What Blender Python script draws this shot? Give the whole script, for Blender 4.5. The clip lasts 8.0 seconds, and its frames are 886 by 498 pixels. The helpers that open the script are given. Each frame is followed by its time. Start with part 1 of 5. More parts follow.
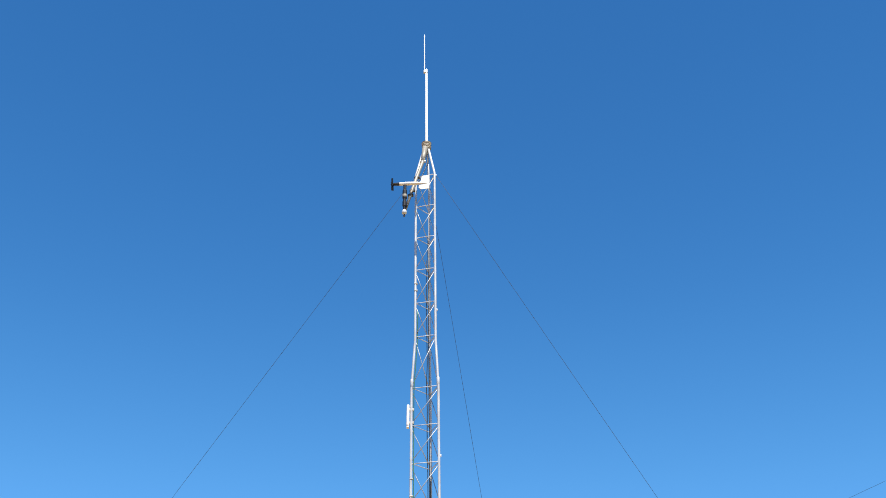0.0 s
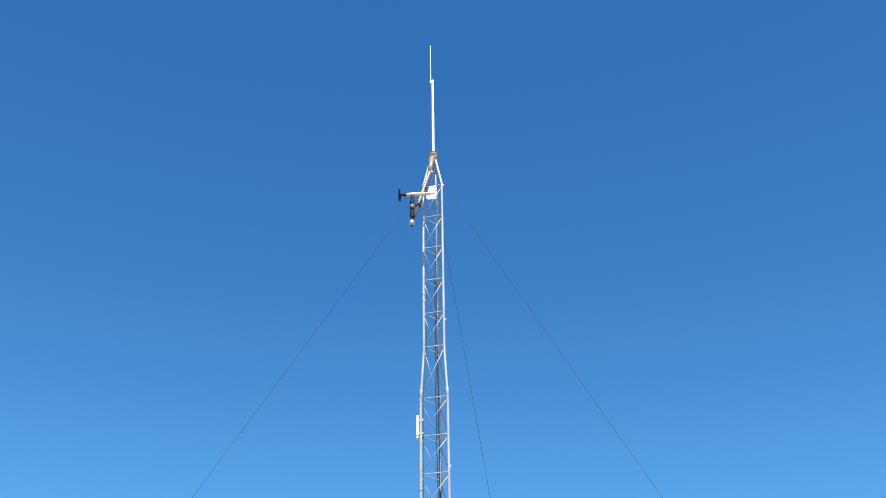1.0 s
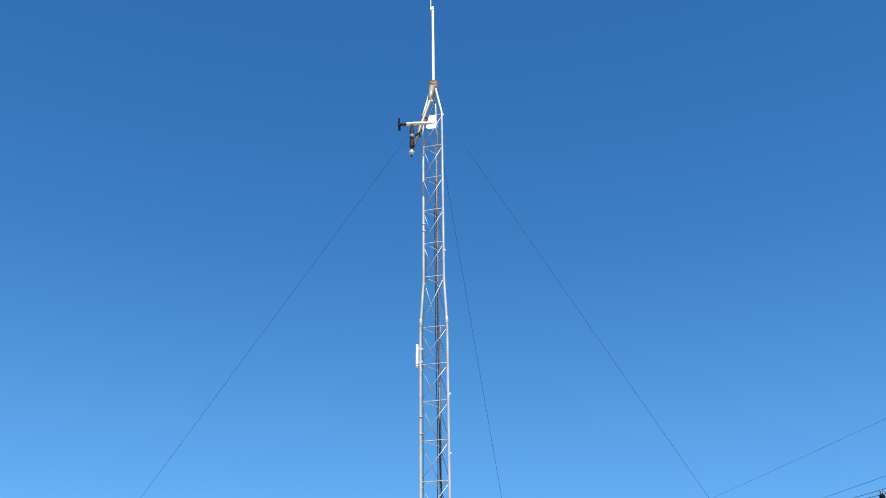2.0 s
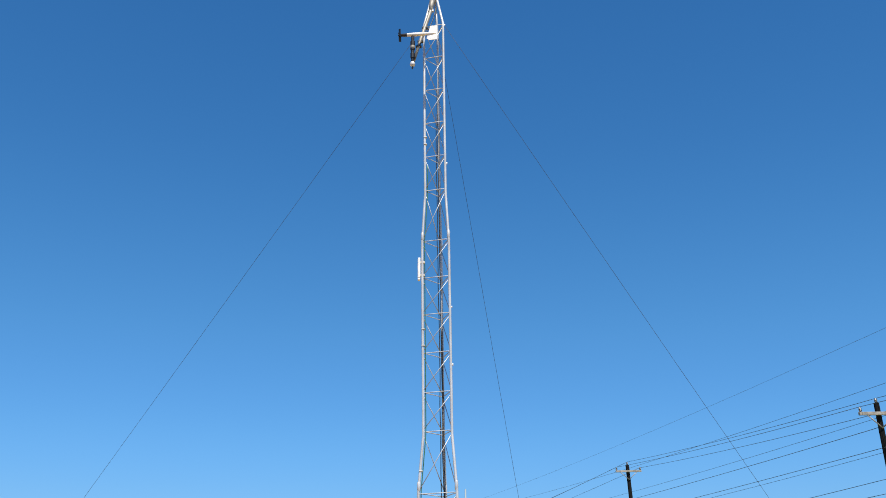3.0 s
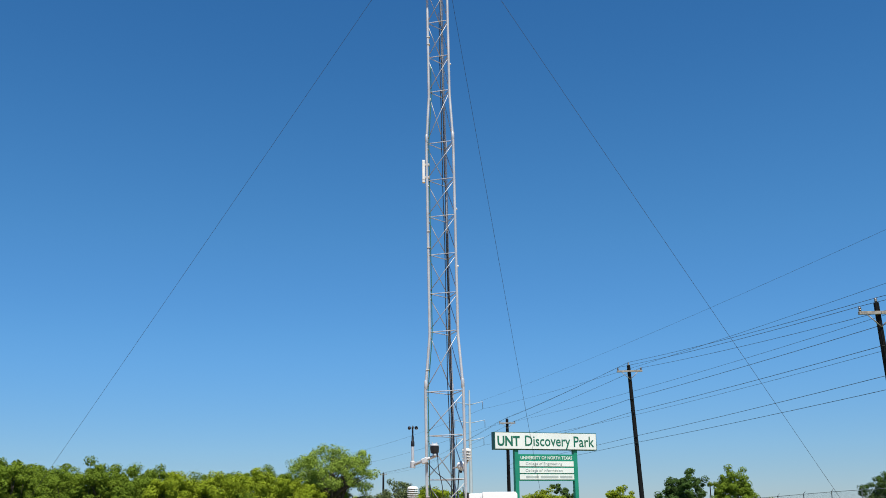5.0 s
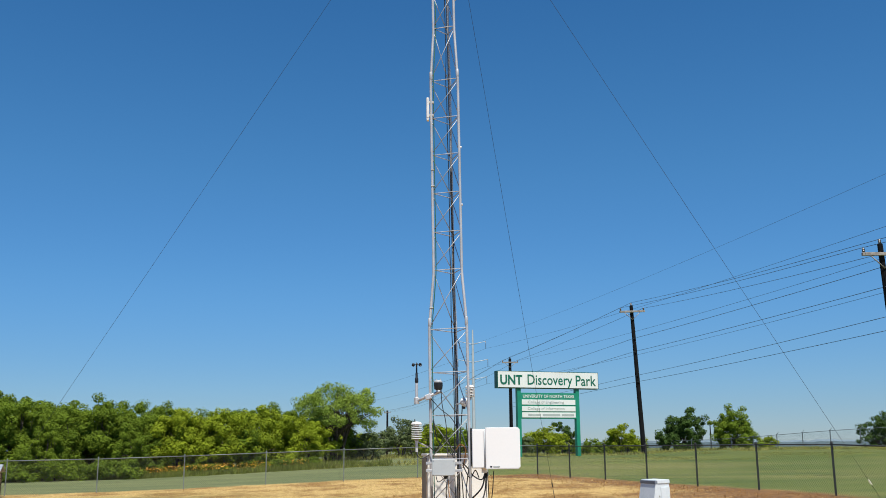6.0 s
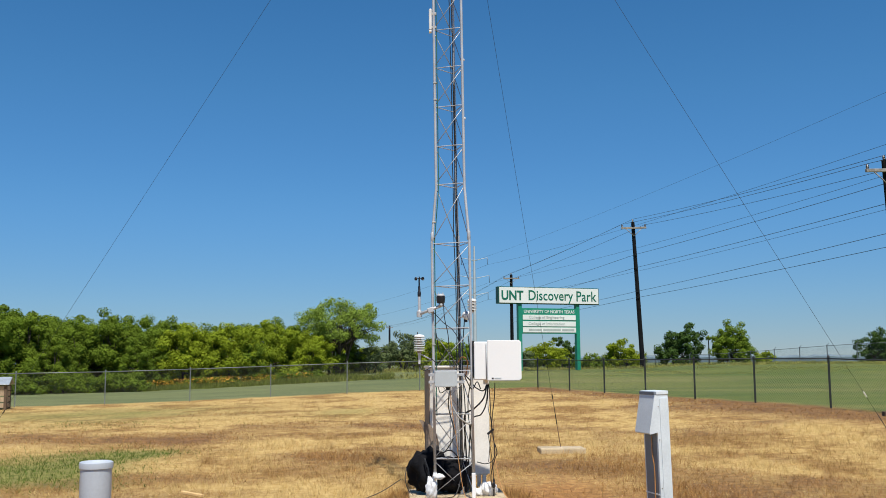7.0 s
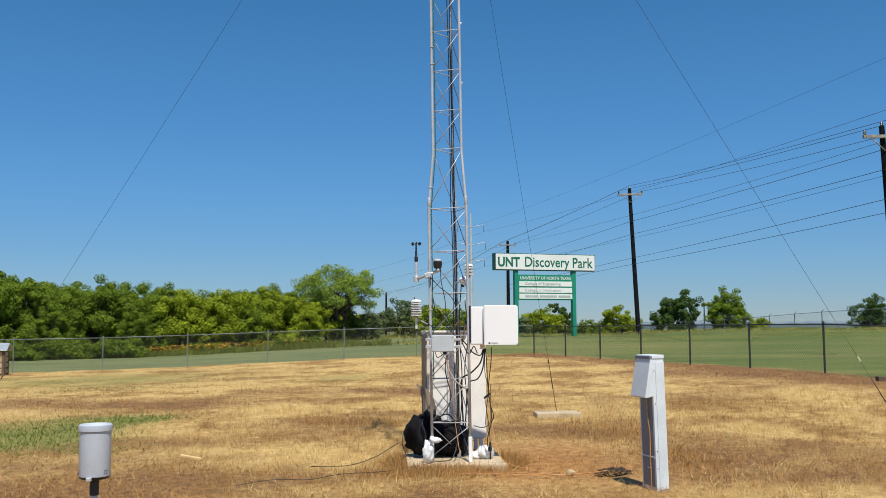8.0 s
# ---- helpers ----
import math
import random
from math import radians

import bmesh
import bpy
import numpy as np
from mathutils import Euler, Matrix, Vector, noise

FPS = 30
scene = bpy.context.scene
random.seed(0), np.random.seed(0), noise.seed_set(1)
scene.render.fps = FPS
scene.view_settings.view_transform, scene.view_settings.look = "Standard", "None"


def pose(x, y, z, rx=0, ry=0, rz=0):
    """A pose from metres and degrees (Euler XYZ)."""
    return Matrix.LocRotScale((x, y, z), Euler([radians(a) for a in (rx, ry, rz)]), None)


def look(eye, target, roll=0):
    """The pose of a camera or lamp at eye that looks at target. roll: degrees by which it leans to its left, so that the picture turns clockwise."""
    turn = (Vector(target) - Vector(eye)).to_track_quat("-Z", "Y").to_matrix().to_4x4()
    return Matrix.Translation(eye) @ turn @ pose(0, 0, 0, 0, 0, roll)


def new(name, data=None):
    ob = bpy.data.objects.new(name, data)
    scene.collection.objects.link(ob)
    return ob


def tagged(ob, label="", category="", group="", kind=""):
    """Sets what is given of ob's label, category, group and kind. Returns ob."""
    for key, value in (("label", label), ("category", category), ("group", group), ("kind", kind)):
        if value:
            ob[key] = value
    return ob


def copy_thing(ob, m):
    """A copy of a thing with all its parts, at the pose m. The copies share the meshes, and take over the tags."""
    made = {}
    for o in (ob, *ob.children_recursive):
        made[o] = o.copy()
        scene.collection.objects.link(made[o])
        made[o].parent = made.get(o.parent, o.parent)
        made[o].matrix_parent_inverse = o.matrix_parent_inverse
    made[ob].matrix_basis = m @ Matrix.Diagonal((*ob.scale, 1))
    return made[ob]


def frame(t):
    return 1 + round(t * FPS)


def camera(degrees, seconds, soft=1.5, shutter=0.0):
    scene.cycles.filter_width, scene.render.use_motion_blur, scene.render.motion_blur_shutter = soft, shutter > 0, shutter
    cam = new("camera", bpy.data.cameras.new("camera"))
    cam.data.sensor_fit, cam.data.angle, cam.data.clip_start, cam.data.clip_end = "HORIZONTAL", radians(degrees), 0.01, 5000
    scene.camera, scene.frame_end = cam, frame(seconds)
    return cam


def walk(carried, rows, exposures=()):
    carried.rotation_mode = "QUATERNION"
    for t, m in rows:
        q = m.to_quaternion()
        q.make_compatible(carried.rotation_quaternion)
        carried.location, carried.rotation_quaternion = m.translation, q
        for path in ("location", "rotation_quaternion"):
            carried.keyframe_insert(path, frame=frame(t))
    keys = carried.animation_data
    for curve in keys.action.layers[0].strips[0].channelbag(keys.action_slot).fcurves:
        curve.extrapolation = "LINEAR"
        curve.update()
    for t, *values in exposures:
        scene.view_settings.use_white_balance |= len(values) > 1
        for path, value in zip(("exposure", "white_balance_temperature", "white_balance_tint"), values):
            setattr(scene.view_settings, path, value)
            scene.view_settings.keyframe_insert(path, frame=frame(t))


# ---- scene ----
cam = camera(49.78, 8.0, soft=0.9)
EYE_Y = -10.889
# seconds, x, z, pitch, roll, yaw
PATH = [
    (0.0, 0.008, 1.641, 29.83, -0.01, -1.16),
    (0.5, 0.009, 1.641, 30.55, 0.13, -0.66),
    (1.0, 0.012, 1.623, 30.51, -0.30, -0.60),
    (1.5, 0.016, 1.633, 28.87, -0.17, -0.59),
    (3.0, 0.023, 1.660, 20.99, -0.23, -0.41),
    (3.5, 0.018, 1.650, 18.91, -0.43, -0.43),
    (4.0, 0.005, 1.640, 17.35, -0.28, -0.36),
    (4.5, -0.003, 1.631, 16.45, -0.69, -0.30),
    (6.0, -0.009, 1.597, 11.75, -0.44, 0.06),
    (6.5, -0.015, 1.580, 9.38, -0.33, 0.12),
    (7.0, -0.018, 1.572, 6.75, -0.34, 0.20),
    (7.5, -0.022, 1.558, 5.24, -0.51, 0.10),
    (8.0, -0.023, 1.553, 4.76, -0.36, 0.00),
]
walk(cam, [(t, pose(x, EYE_Y, z, 0, 0, yaw) @ pose(0, 0, 0, 90 + pitch) @ pose(0, 0, 0, 0, 0, roll))
           for t, x, z, pitch, roll, yaw in PATH],
     exposures=[(0.0, 0.87), (1.5, 0.81), (3.5, 0.51), (4.5, 0.41), (6.5, 0.18), (8.0, 0.15)])

# ---- light ----
SUN_AZ, SUN_EL = radians(167), radians(63)
world = bpy.data.worlds.new("sky")
scene.world = world
world.use_nodes = True
wn = world.node_tree.nodes
sky = wn.new("ShaderNodeTexSky")
sky.sky_type = "NISHITA"
sky.sun_disc = False
sky.sun_elevation, sky.sun_rotation = SUN_EL, SUN_AZ
sky.air_density, sky.dust_density, sky.ozone_density, sky.altitude = 0.8, 0.0, 3.0, 200
deep = wn.new("ShaderNodeHueSaturation")
deep.inputs["Saturation"].default_value = 1.16
clear = wn.new("ShaderNodeMix")
clear.data_type, clear.blend_type = "RGBA", "MULTIPLY"
clear.inputs[0].default_value, clear.inputs[7].default_value = 1.0, (0.70, 0.80, 0.87, 1)
world.node_tree.links.new(sky.outputs[0], clear.inputs[6])
world.node_tree.links.new(clear.outputs[2], deep.inputs["Color"])
even = wn.new("ShaderNodeMix")
even.data_type = "RGBA"
even.inputs[0].default_value, even.inputs[7].default_value = 0.27, (0.45, 2.25, 5.7, 1)
world.node_tree.links.new(deep.outputs[0], even.inputs[6])
# the clear air deepens towards the zenith and dulls into haze at the horizon
way_up, split, depth = wn.new("ShaderNodeTexCoord"), wn.new("ShaderNodeSeparateXYZ"), wn.new("ShaderNodeValToRGB")
depth.color_ramp.interpolation = "B_SPLINE"
for spot, shade in ((0.0, (0.66, 0.62, 0.64)), (0.06, (0.82, 0.79, 0.77)), (0.15, (1.02, 1.02, 0.98)), (0.28, (1.04, 1.03, 0.94)), (0.45, (0.74, 0.82, 0.84)),
                    (0.66, (0.60, 0.69, 0.75)), (1.0, (0.58, 0.66, 0.73))):
    stop = depth.color_ramp.elements.new(spot) if 0 < spot < 1 else depth.color_ramp.elements[int(spot) * -1]
    stop.color = (*shade, 1)
air = wn.new("ShaderNodeMix")
air.data_type, air.blend_type = "RGBA", "MULTIPLY"
air.inputs[0].default_value = 1.0
world.node_tree.links.new(way_up.outputs["Generated"], split.inputs[0])
world.node_tree.links.new(split.outputs["Z"], depth.inputs[0])
world.node_tree.links.new(even.outputs[2], air.inputs[6])
world.node_tree.links.new(depth.outputs[0], air.inputs[7])
world.node_tree.links.new(air.outputs[2], wn["Background"].inputs[0])
wn["Background"].inputs[1].default_value = 0.114
sun = new("sun", bpy.data.lights.new("sun", "SUN"))
sun.data.energy, sun.data.angle, sun.data.color = 5.0, radians(0.8), (1.0, 0.95, 0.86)
sun_way = Vector((math.sin(SUN_AZ) * math.cos(SUN_EL), math.cos(SUN_AZ) * math.cos(SUN_EL), math.sin(SUN_EL)))
sun.matrix_world = look(sun_way * 50, (0, 0, 0))


# ---- materials ----
def material(name, color, rough=0.6, metal=0.0, var=0.15, scale=8.0, fine=60.0, bump=0.1, tint=None, spread=0.0,
             island=0.0, dist=0.01, lo=0.42, hi=0.95):
    """Principled surface with stains at one scale, grain at another, and small differences between pieces."""
    m = bpy.data.materials.new(name)
    m.use_nodes = True
    n, l = m.node_tree.nodes, m.node_tree.links
    p = n["Principled BSDF"]
    p.inputs["Roughness"].default_value, p.inputs["Metallic"].default_value = rough, metal
    co = n.new("ShaderNodeTexCoord")
    big, small = n.new("ShaderNodeTexNoise"), n.new("ShaderNodeTexNoise")
    big.inputs["Scale"].default_value, small.inputs["Scale"].default_value = scale, fine
    big.inputs["Detail"].default_value, small.inputs["Detail"].default_value = 4, 2
    l.new(co.outputs["Object"], big.inputs["Vector"])
    l.new(co.outputs["Object"], small.inputs["Vector"])
    add = n.new("ShaderNodeMath")
    add.operation = "MULTIPLY_ADD"
    add.inputs[1].default_value = 0.5
    l.new(small.outputs[0], add.inputs[0])
    l.new(big.outputs[0], add.inputs[2])
    mix = n.new("ShaderNodeMix")
    mix.data_type = "RGBA"
    c = Vector(color)
    dark = Vector(tint) if tint else c * (1 - 2.2 * var)
    mix.inputs[6].default_value = (*dark, 1)
    mix.inputs[7].default_value = (*[min(1, v * (1 + var)) for v in c], 1)
    ramp = n.new("ShaderNodeMapRange")
    ramp.inputs[1].default_value, ramp.inputs[2].default_value = lo, hi
    l.new(add.outputs[0], ramp.inputs[0])
    l.new(ramp.outputs[0], mix.inputs[0])
    out = mix.outputs[2]
    if spread or island:
        hsv = n.new("ShaderNodeHueSaturation")
        rnd = n.new("ShaderNodeNewGeometry") if island else n.new("ShaderNodeObjectInfo")
        sock = rnd.outputs["Random Per Island"] if island else rnd.outputs["Random"]
        k = island or spread
        mr = n.new("ShaderNodeMapRange")
        mr.inputs[3].default_value, mr.inputs[4].default_value = 1 - k, 1 + k
        l.new(sock, mr.inputs[0])
        l.new(mr.outputs[0], hsv.inputs["Value"])
        mh = n.new("ShaderNodeMapRange")
        mh.inputs[3].default_value, mh.inputs[4].default_value = 0.5 - 0.011 * k / 0.3, 0.5 + 0.011 * k / 0.3
        if island and spread:
            oi = n.new("ShaderNodeObjectInfo")
            l.new(oi.outputs["Random"], mh.inputs[0])
        else:
            l.new(sock, mh.inputs[0])
        l.new(mh.outputs[0], hsv.inputs["Hue"])
        l.new(out, hsv.inputs["Color"])
        out = hsv.outputs[0]
    l.new(out, p.inputs["Base Color"])
    if bump:
        b = n.new("ShaderNodeBump")
        b.inputs["Strength"].default_value, b.inputs["Distance"].default_value = bump, dist
        l.new(small.outputs[0], b.inputs["Height"])
        l.new(b.outputs[0], p.inputs["Normal"])
    return m


def leafy(name, color, tint, island=0.35, spread=0.3, glow=0.35):
    """Leaves: thin, a little light passes through them."""
    m = material(name, color, 0.55, 0, 0.2, 0.6, 6, 0, tint, spread, island)
    n, l = m.node_tree.nodes, m.node_tree.links
    p = n["Principled BSDF"]
    col = p.inputs["Base Color"].links[0].from_socket
    tr, ms = n.new("ShaderNodeBsdfTranslucent"), n.new("ShaderNodeMixShader")
    ms.inputs[0].default_value = glow
    p.inputs["Roughness"].default_value, p.inputs["Specular IOR Level"].default_value = 0.8, 0.12
    l.new(col, tr.inputs["Color"])
    l.new(p.outputs[0], ms.inputs[1])
    l.new(tr.outputs[0], ms.inputs[2])
    l.new(ms.outputs[0], n["Material Output"].inputs["Surface"])
    return m


GALV = material("galvanised_steel", (0.54, 0.55, 0.565), 0.42, 0.3, 0.12, 5, 90, 0.04)
ROD = material("weathered_zinc_rod", (0.46, 0.47, 0.485), 0.5, 0.3, 0.16, 6, 80, 0.05)
RUSTY = material("rust_stained_steel", (0.22, 0.13, 0.08), 0.8, 0.3, 0.3, 20, 120, 0.3)
WHITE = material("white_powder_coat", (0.88, 0.88, 0.87), 0.4, 0, 0.015, 2, 40, 0)
PLASTIC = material("white_plastic", (0.76, 0.76, 0.74), 0.4, 0, 0.07, 10, 90, 0.02)
BAG_WHITE = material("white_plastic_bag", (0.80, 0.80, 0.80), 0.35, 0, 0.08, 14, 60, 0.3)
GREY_BOX = material("pale_grey_enclosure", (0.50, 0.54, 0.55), 0.5, 0, 0.06, 5, 70, 0.03)
GAUGE = material("pale_grey_paint", (0.49, 0.535, 0.59), 0.38, 0.1, 0.05, 4, 60, 0.02)
PED_LIGHT = material("grey_pedestal_paint", (0.64, 0.70, 0.74), 0.5, 0, 0.07, 4, 60, 0.04)
# pedestal grey with the shade of its left side put into the colour
PED_SHADE = material("shaded_pedestal_grey", (0.17, 0.20, 0.24), 0.5, 0, 0.08, 4, 60, 0.04)
BOOM = material("weathered_boom_alloy", (0.25, 0.23, 0.195), 0.55, 0.2, 0.18, 8, 60, 0.1)
CAP_PAINT = material("weathered_grey_collar", (0.30, 0.26, 0.20), 0.7, 0, 0.2, 12, 60, 0.2)
BEIGE = material("cream_white_cabinet_paint", (0.84, 0.81, 0.74), 0.5, 0, 0.08, 2.5, 50, 0.04)
# true brown on the flap; painted shade on the cabinet's left side
BROWN_AND_SHADE = material("brown_sheet_and_shaded_side", (0.30, 0.23, 0.17), 0.6, 0.1, 0.15, 8, 60, 0.1)
BLACK = material("black_plastic", (0.012, 0.012, 0.014), 0.4, 0, 0.2, 15, 80, 0.05)
BLACK_CLOTH = material("black_nylon", (0.008, 0.008, 0.010), 0.8, 0, 0.3, 9, 160, 0.6)
CABLE = material("black_cable", (0.014, 0.014, 0.015), 0.5, 0, 0.2, 15, 80, 0)
GREEN_CABLE = material("green_cable", (0.03, 0.14, 0.09), 0.5, 0, 0.2, 15, 80, 0)
GREY_CABLE = material("grey_conduit", (0.42, 0.41, 0.38), 0.5, 0, 0.2, 15, 80, 0)
ORANGE = material("orange_cable", (0.55, 0.27, 0.09), 0.5, 0, 0.2, 15, 80, 0)
CONCRETE = material("dusty_concrete", (0.48, 0.385, 0.25), 0.9, 0, 0.2, 6, 60, 0.4, dist=0.006)
WIRE = material("guy_strand", (0.03, 0.033, 0.036), 0.7, 0.0, 0.2, 15, 80, 0)
LINE = material("line_conductor", (0.04, 0.045, 0.05), 0.6, 0, 0.2, 3, 80, 0)
POLE_WOOD = material("creosoted_pole", (0.008, 0.008, 0.009), 0.85, 0, 0.3, 3, 40, 0.3)
for dull in (POLE_WOOD, BLACK_CLOTH):
    dull.node_tree.nodes["Principled BSDF"].inputs["Specular IOR Level"].default_value = 0.15
ARM_WOOD = material("weathered_crossarm", (0.30, 0.27, 0.24), 0.85, 0, 0.25, 5, 60, 0.2)
INSULATOR = material("glazed_insulator", (0.10, 0.09, 0.09), 0.3, 0, 0.1, 8, 60, 0)
STEEL_POLE = material("pale_steel_monopole", (0.50, 0.54, 0.57), 0.6, 0.2, 0.08, 0.6, 20, 0)
FENCE_DARK = material("dark_coated_post", (0.035, 0.04, 0.042), 0.6, 0.2, 0.2, 6, 60, 0.05)
FENCE_PALE = material("dull_zinc_post", (0.21, 0.235, 0.225), 0.55, 0.4, 0.15, 6, 60, 0.05)
FENCE_FAR = material("grey_zinc_far_post", (0.14, 0.16, 0.17), 0.6, 0.2, 0.15, 6, 60, 0.05)
MESH_DARK = material("fence_mesh_dark", (0.10, 0.11, 0.11), 0.6, 0.3, 0.1, 3, 60, 0)
MESH_PALE = material("fence_mesh_zinc", (0.07, 0.075, 0.07), 0.6, 0.2, 0.1, 3, 60, 0)
SIGN_GREEN = material("green_sign_paint", (0.012, 0.24, 0.15), 0.45, 0, 0.1, 1.2, 20, 0.02)
SIGN_LETTER = material("green_letter_paint", (0.008, 0.14, 0.085), 0.45, 0, 0.1, 1.2, 20, 0)
# darker copy of the sign green, with the case side's shade painted in
SIGN_SHADE = material("shaded_green_sign_edge", (0.010, 0.085, 0.065), 0.5, 0, 0.1, 1.2, 20, 0.02)
SIGN_WHITE = material("white_sign_face", (0.78, 0.79, 0.76), 0.45, 0, 0.05, 0.8, 12, 0.02)
SIGN_GREY = material("faded_grey_lettering", (0.42, 0.46, 0.44), 0.5, 0, 0.1, 2, 20, 0)
BARK = material("grey_brown_bark", (0.075, 0.058, 0.045), 0.9, 0, 0.3, 4, 30, 0.5, dist=0.03)
WOOD = material("weathered_board", (0.42, 0.31, 0.20), 0.85, 0, 0.2, 6, 60, 0.2)
DARK_WOOD = material("dark_brown_timber", (0.12, 0.08, 0.05), 0.85, 0, 0.2, 6, 60, 0.2)
TIN = material("grey_tin_roof", (0.45, 0.50, 0.54), 0.4, 0.5, 0.15, 5, 60, 0.05)
STRAW = material("dry_straw", (0.55, 0.40, 0.165), 0.8, 0, 0.06, 0.5, 3, 0, (0.31, 0.18, 0.055), 0, 0.20, lo=0.61, hi=0.79)
BROWN_GRASS = material("brown_dead_stalks", (0.36, 0.195, 0.058), 0.85, 0, 0.2, 1.2, 9, 0, (0.23, 0.115, 0.032), 0, 0.26)
GREEN_GRASS = leafy("green_blades", (0.115, 0.16, 0.026), (0.065, 0.10, 0.018), 0.3, 0.0, 0.25)
FIELD_GRASS = leafy("mown_field_grass", (0.125, 0.155, 0.020), (0.085, 0.115, 0.014), 0.1, 0.0, 0.35)
WEEDS = leafy("rank_weed_blades", (0.21, 0.235, 0.05), (0.12, 0.15, 0.03), 0.2, 0.0, 0.4)
MEADOW = leafy("dry_meadow_grass", (0.34, 0.32, 0.09), (0.21, 0.22, 0.06), 0.3, 0.0, 0.2)
FLOWER = material("orange_wildflower", (0.58, 0.27, 0.012), 0.6, 0, 0.15, 1, 9, 0, (0.48, 0.30, 0.015), 0, 0.2)
LEAF = leafy("mesquite_leaves", (0.160, 0.228, 0.022), (0.100, 0.158, 0.017), 0.05, 0.25, 0.40)
LEAF_LIGHT = leafy("light_green_leaves", (0.25, 0.335, 0.056), (0.165, 0.24, 0.040), 0.05, 0.25, 0.40)
LEAF_YELLOW = leafy("yellow_green_leaves", (0.265, 0.325, 0.022), (0.180, 0.232, 0.017), 0.05, 0.25, 0.40)
LEAF_DARK = leafy("dark_oak_leaves", (0.062, 0.112, 0.024), (0.036, 0.068, 0.015), 0.1, 0.25, 0.3)
LEAF_GREY = leafy("grey_green_leaves", (0.125, 0.16, 0.065), (0.075, 0.105, 0.042), 0.1, 0.25, 0.2)
HAZE = material("hazy_far_woods", (0.16, 0.22, 0.26), 1.0, 0, 0.1, 0.02, 0.3, 0)


# ---- mesh tools ----
def solid(name, verts, faces, mat, parent=None, smooth=False, label=""):
    me = bpy.data.meshes.new(name)
    me.from_pydata([tuple(v) for v in verts], [], faces)
    if smooth:
        me.polygons.foreach_set("use_smooth", [True] * len(me.polygons))
    me.materials.append(mat)
    ob = new(name, me)
    ob.parent = parent
    if label:
        tagged(ob, label)
    return ob


def part(name, bm, mat, parent=None, label=""):
    """Links a bmesh as one mesh object."""
    me = bpy.data.meshes.new(name)
    bm.to_mesh(me)
    bm.free()
    me.materials.append(mat)
    ob = new(name, me)
    ob.parent = parent
    if label:
        tagged(ob, label)
    return ob


def thing(name, at, label, category, group="", rz=0.0):
    ob = new(name)
    ob.empty_display_size = 0.2
    ob.location, ob.rotation_euler = at, (0, 0, radians(rz))
    return tagged(ob, label, category, group)


def block(bm, c, s, bevel=0.0, turn=None, top=1.0):
    """A box of size s round c; bevelled; top narrows its upper end."""
    made = bmesh.ops.create_cube(bm, size=1)["verts"]
    for v in made:
        k = top if v.co.z > 0 else 1.0
        v.co = Vector((v.co.x * s[0] * k, v.co.y * s[1] * k, v.co.z * s[2]))
    if bevel:
        edges = list({e for v in made for e in v.link_edges})
        made = bmesh.ops.bevel(bm, geom=edges, offset=bevel, segments=2, affect="EDGES", profile=0.5)["verts"]
    m = Matrix.Translation(c) @ (turn or Matrix())
    for v in made:
        v.co = m @ v.co
    return bm


def slab(name, c, s, mat, parent=None, bevel=0.004, turn=None, label="", top=1.0):
    return part(name, block(bmesh.new(), c, s, bevel, turn, top), mat, parent, label)


def tube_data(points, radii, sides=8):
    """A tube along points, capped; radii one number or one for each point."""
    pts = [Vector(p) for p in points]
    if isinstance(radii, (int, float)):
        radii = [radii] * len(pts)
    verts, faces = [], []
    side = None
    for i, p in enumerate(pts):
        d = (pts[min(i + 1, len(pts) - 1)] - pts[max(i - 1, 0)]).normalized()
        if side is None:
            side = d.orthogonal().normalized()
        else:
            side = (side - d * side.dot(d))
            side = side.normalized() if side.length > 1e-6 else d.orthogonal().normalized()
        up = d.cross(side)
        for k in range(sides):
            a = 2 * math.pi * k / sides
            verts.append(p + (side * math.cos(a) + up * math.sin(a)) * radii[i])
    for i in range(len(pts) - 1):
        for k in range(sides):
            a, b = i * sides + k, i * sides + (k + 1) % sides
            faces.append((a, b, b + sides, a + sides))
    faces.append(tuple(range(sides))[::-1])
    faces.append(tuple(range((len(pts) - 1) * sides, len(pts) * sides)))
    return verts, faces


def tube(name, points, radii, mat, parent=None, sides=8, label=""):
    v, f = tube_data(points, radii, sides)
    return solid(name, v, f, mat, parent, True, label)


def join(pieces):
    verts, faces = [], []
    for v, f in pieces:
        k = len(verts)
        verts += v
        faces += [tuple(i + k for i in q) for q in f]
    return verts, faces


def lathe_data(profile, sides=24, at=(0, 0, 0), m=None):
    """Turned shape: profile of (radius, height)."""
    verts, faces = [], []
    for r, z in profile:
        for k in range(sides):
            a = 2 * math.pi * k / sides
            v = Vector((r * math.cos(a), r * math.sin(a), z))
            verts.append((m @ v if m else v) + Vector(at))
    for i in range(len(profile) - 1):
        for k in range(sides):
            a, b = i * sides + k, i * sides + (k + 1) % sides
            faces.append((a, b, b + sides, a + sides))
    faces.append(tuple(range(sides))[::-1])
    faces.append(tuple(range((len(profile) - 1) * sides, len(profile) * sides)))
    return verts, faces


def turned(name, profile, mat, parent=None, sides=24, at=(0, 0, 0), m=None, label=""):
    v, f = lathe_data(profile, sides, at, m)
    ob = solid(name, v, f, mat, parent, True, label)
    ob.data.set_sharp_from_angle(angle=radians(35))
    return ob


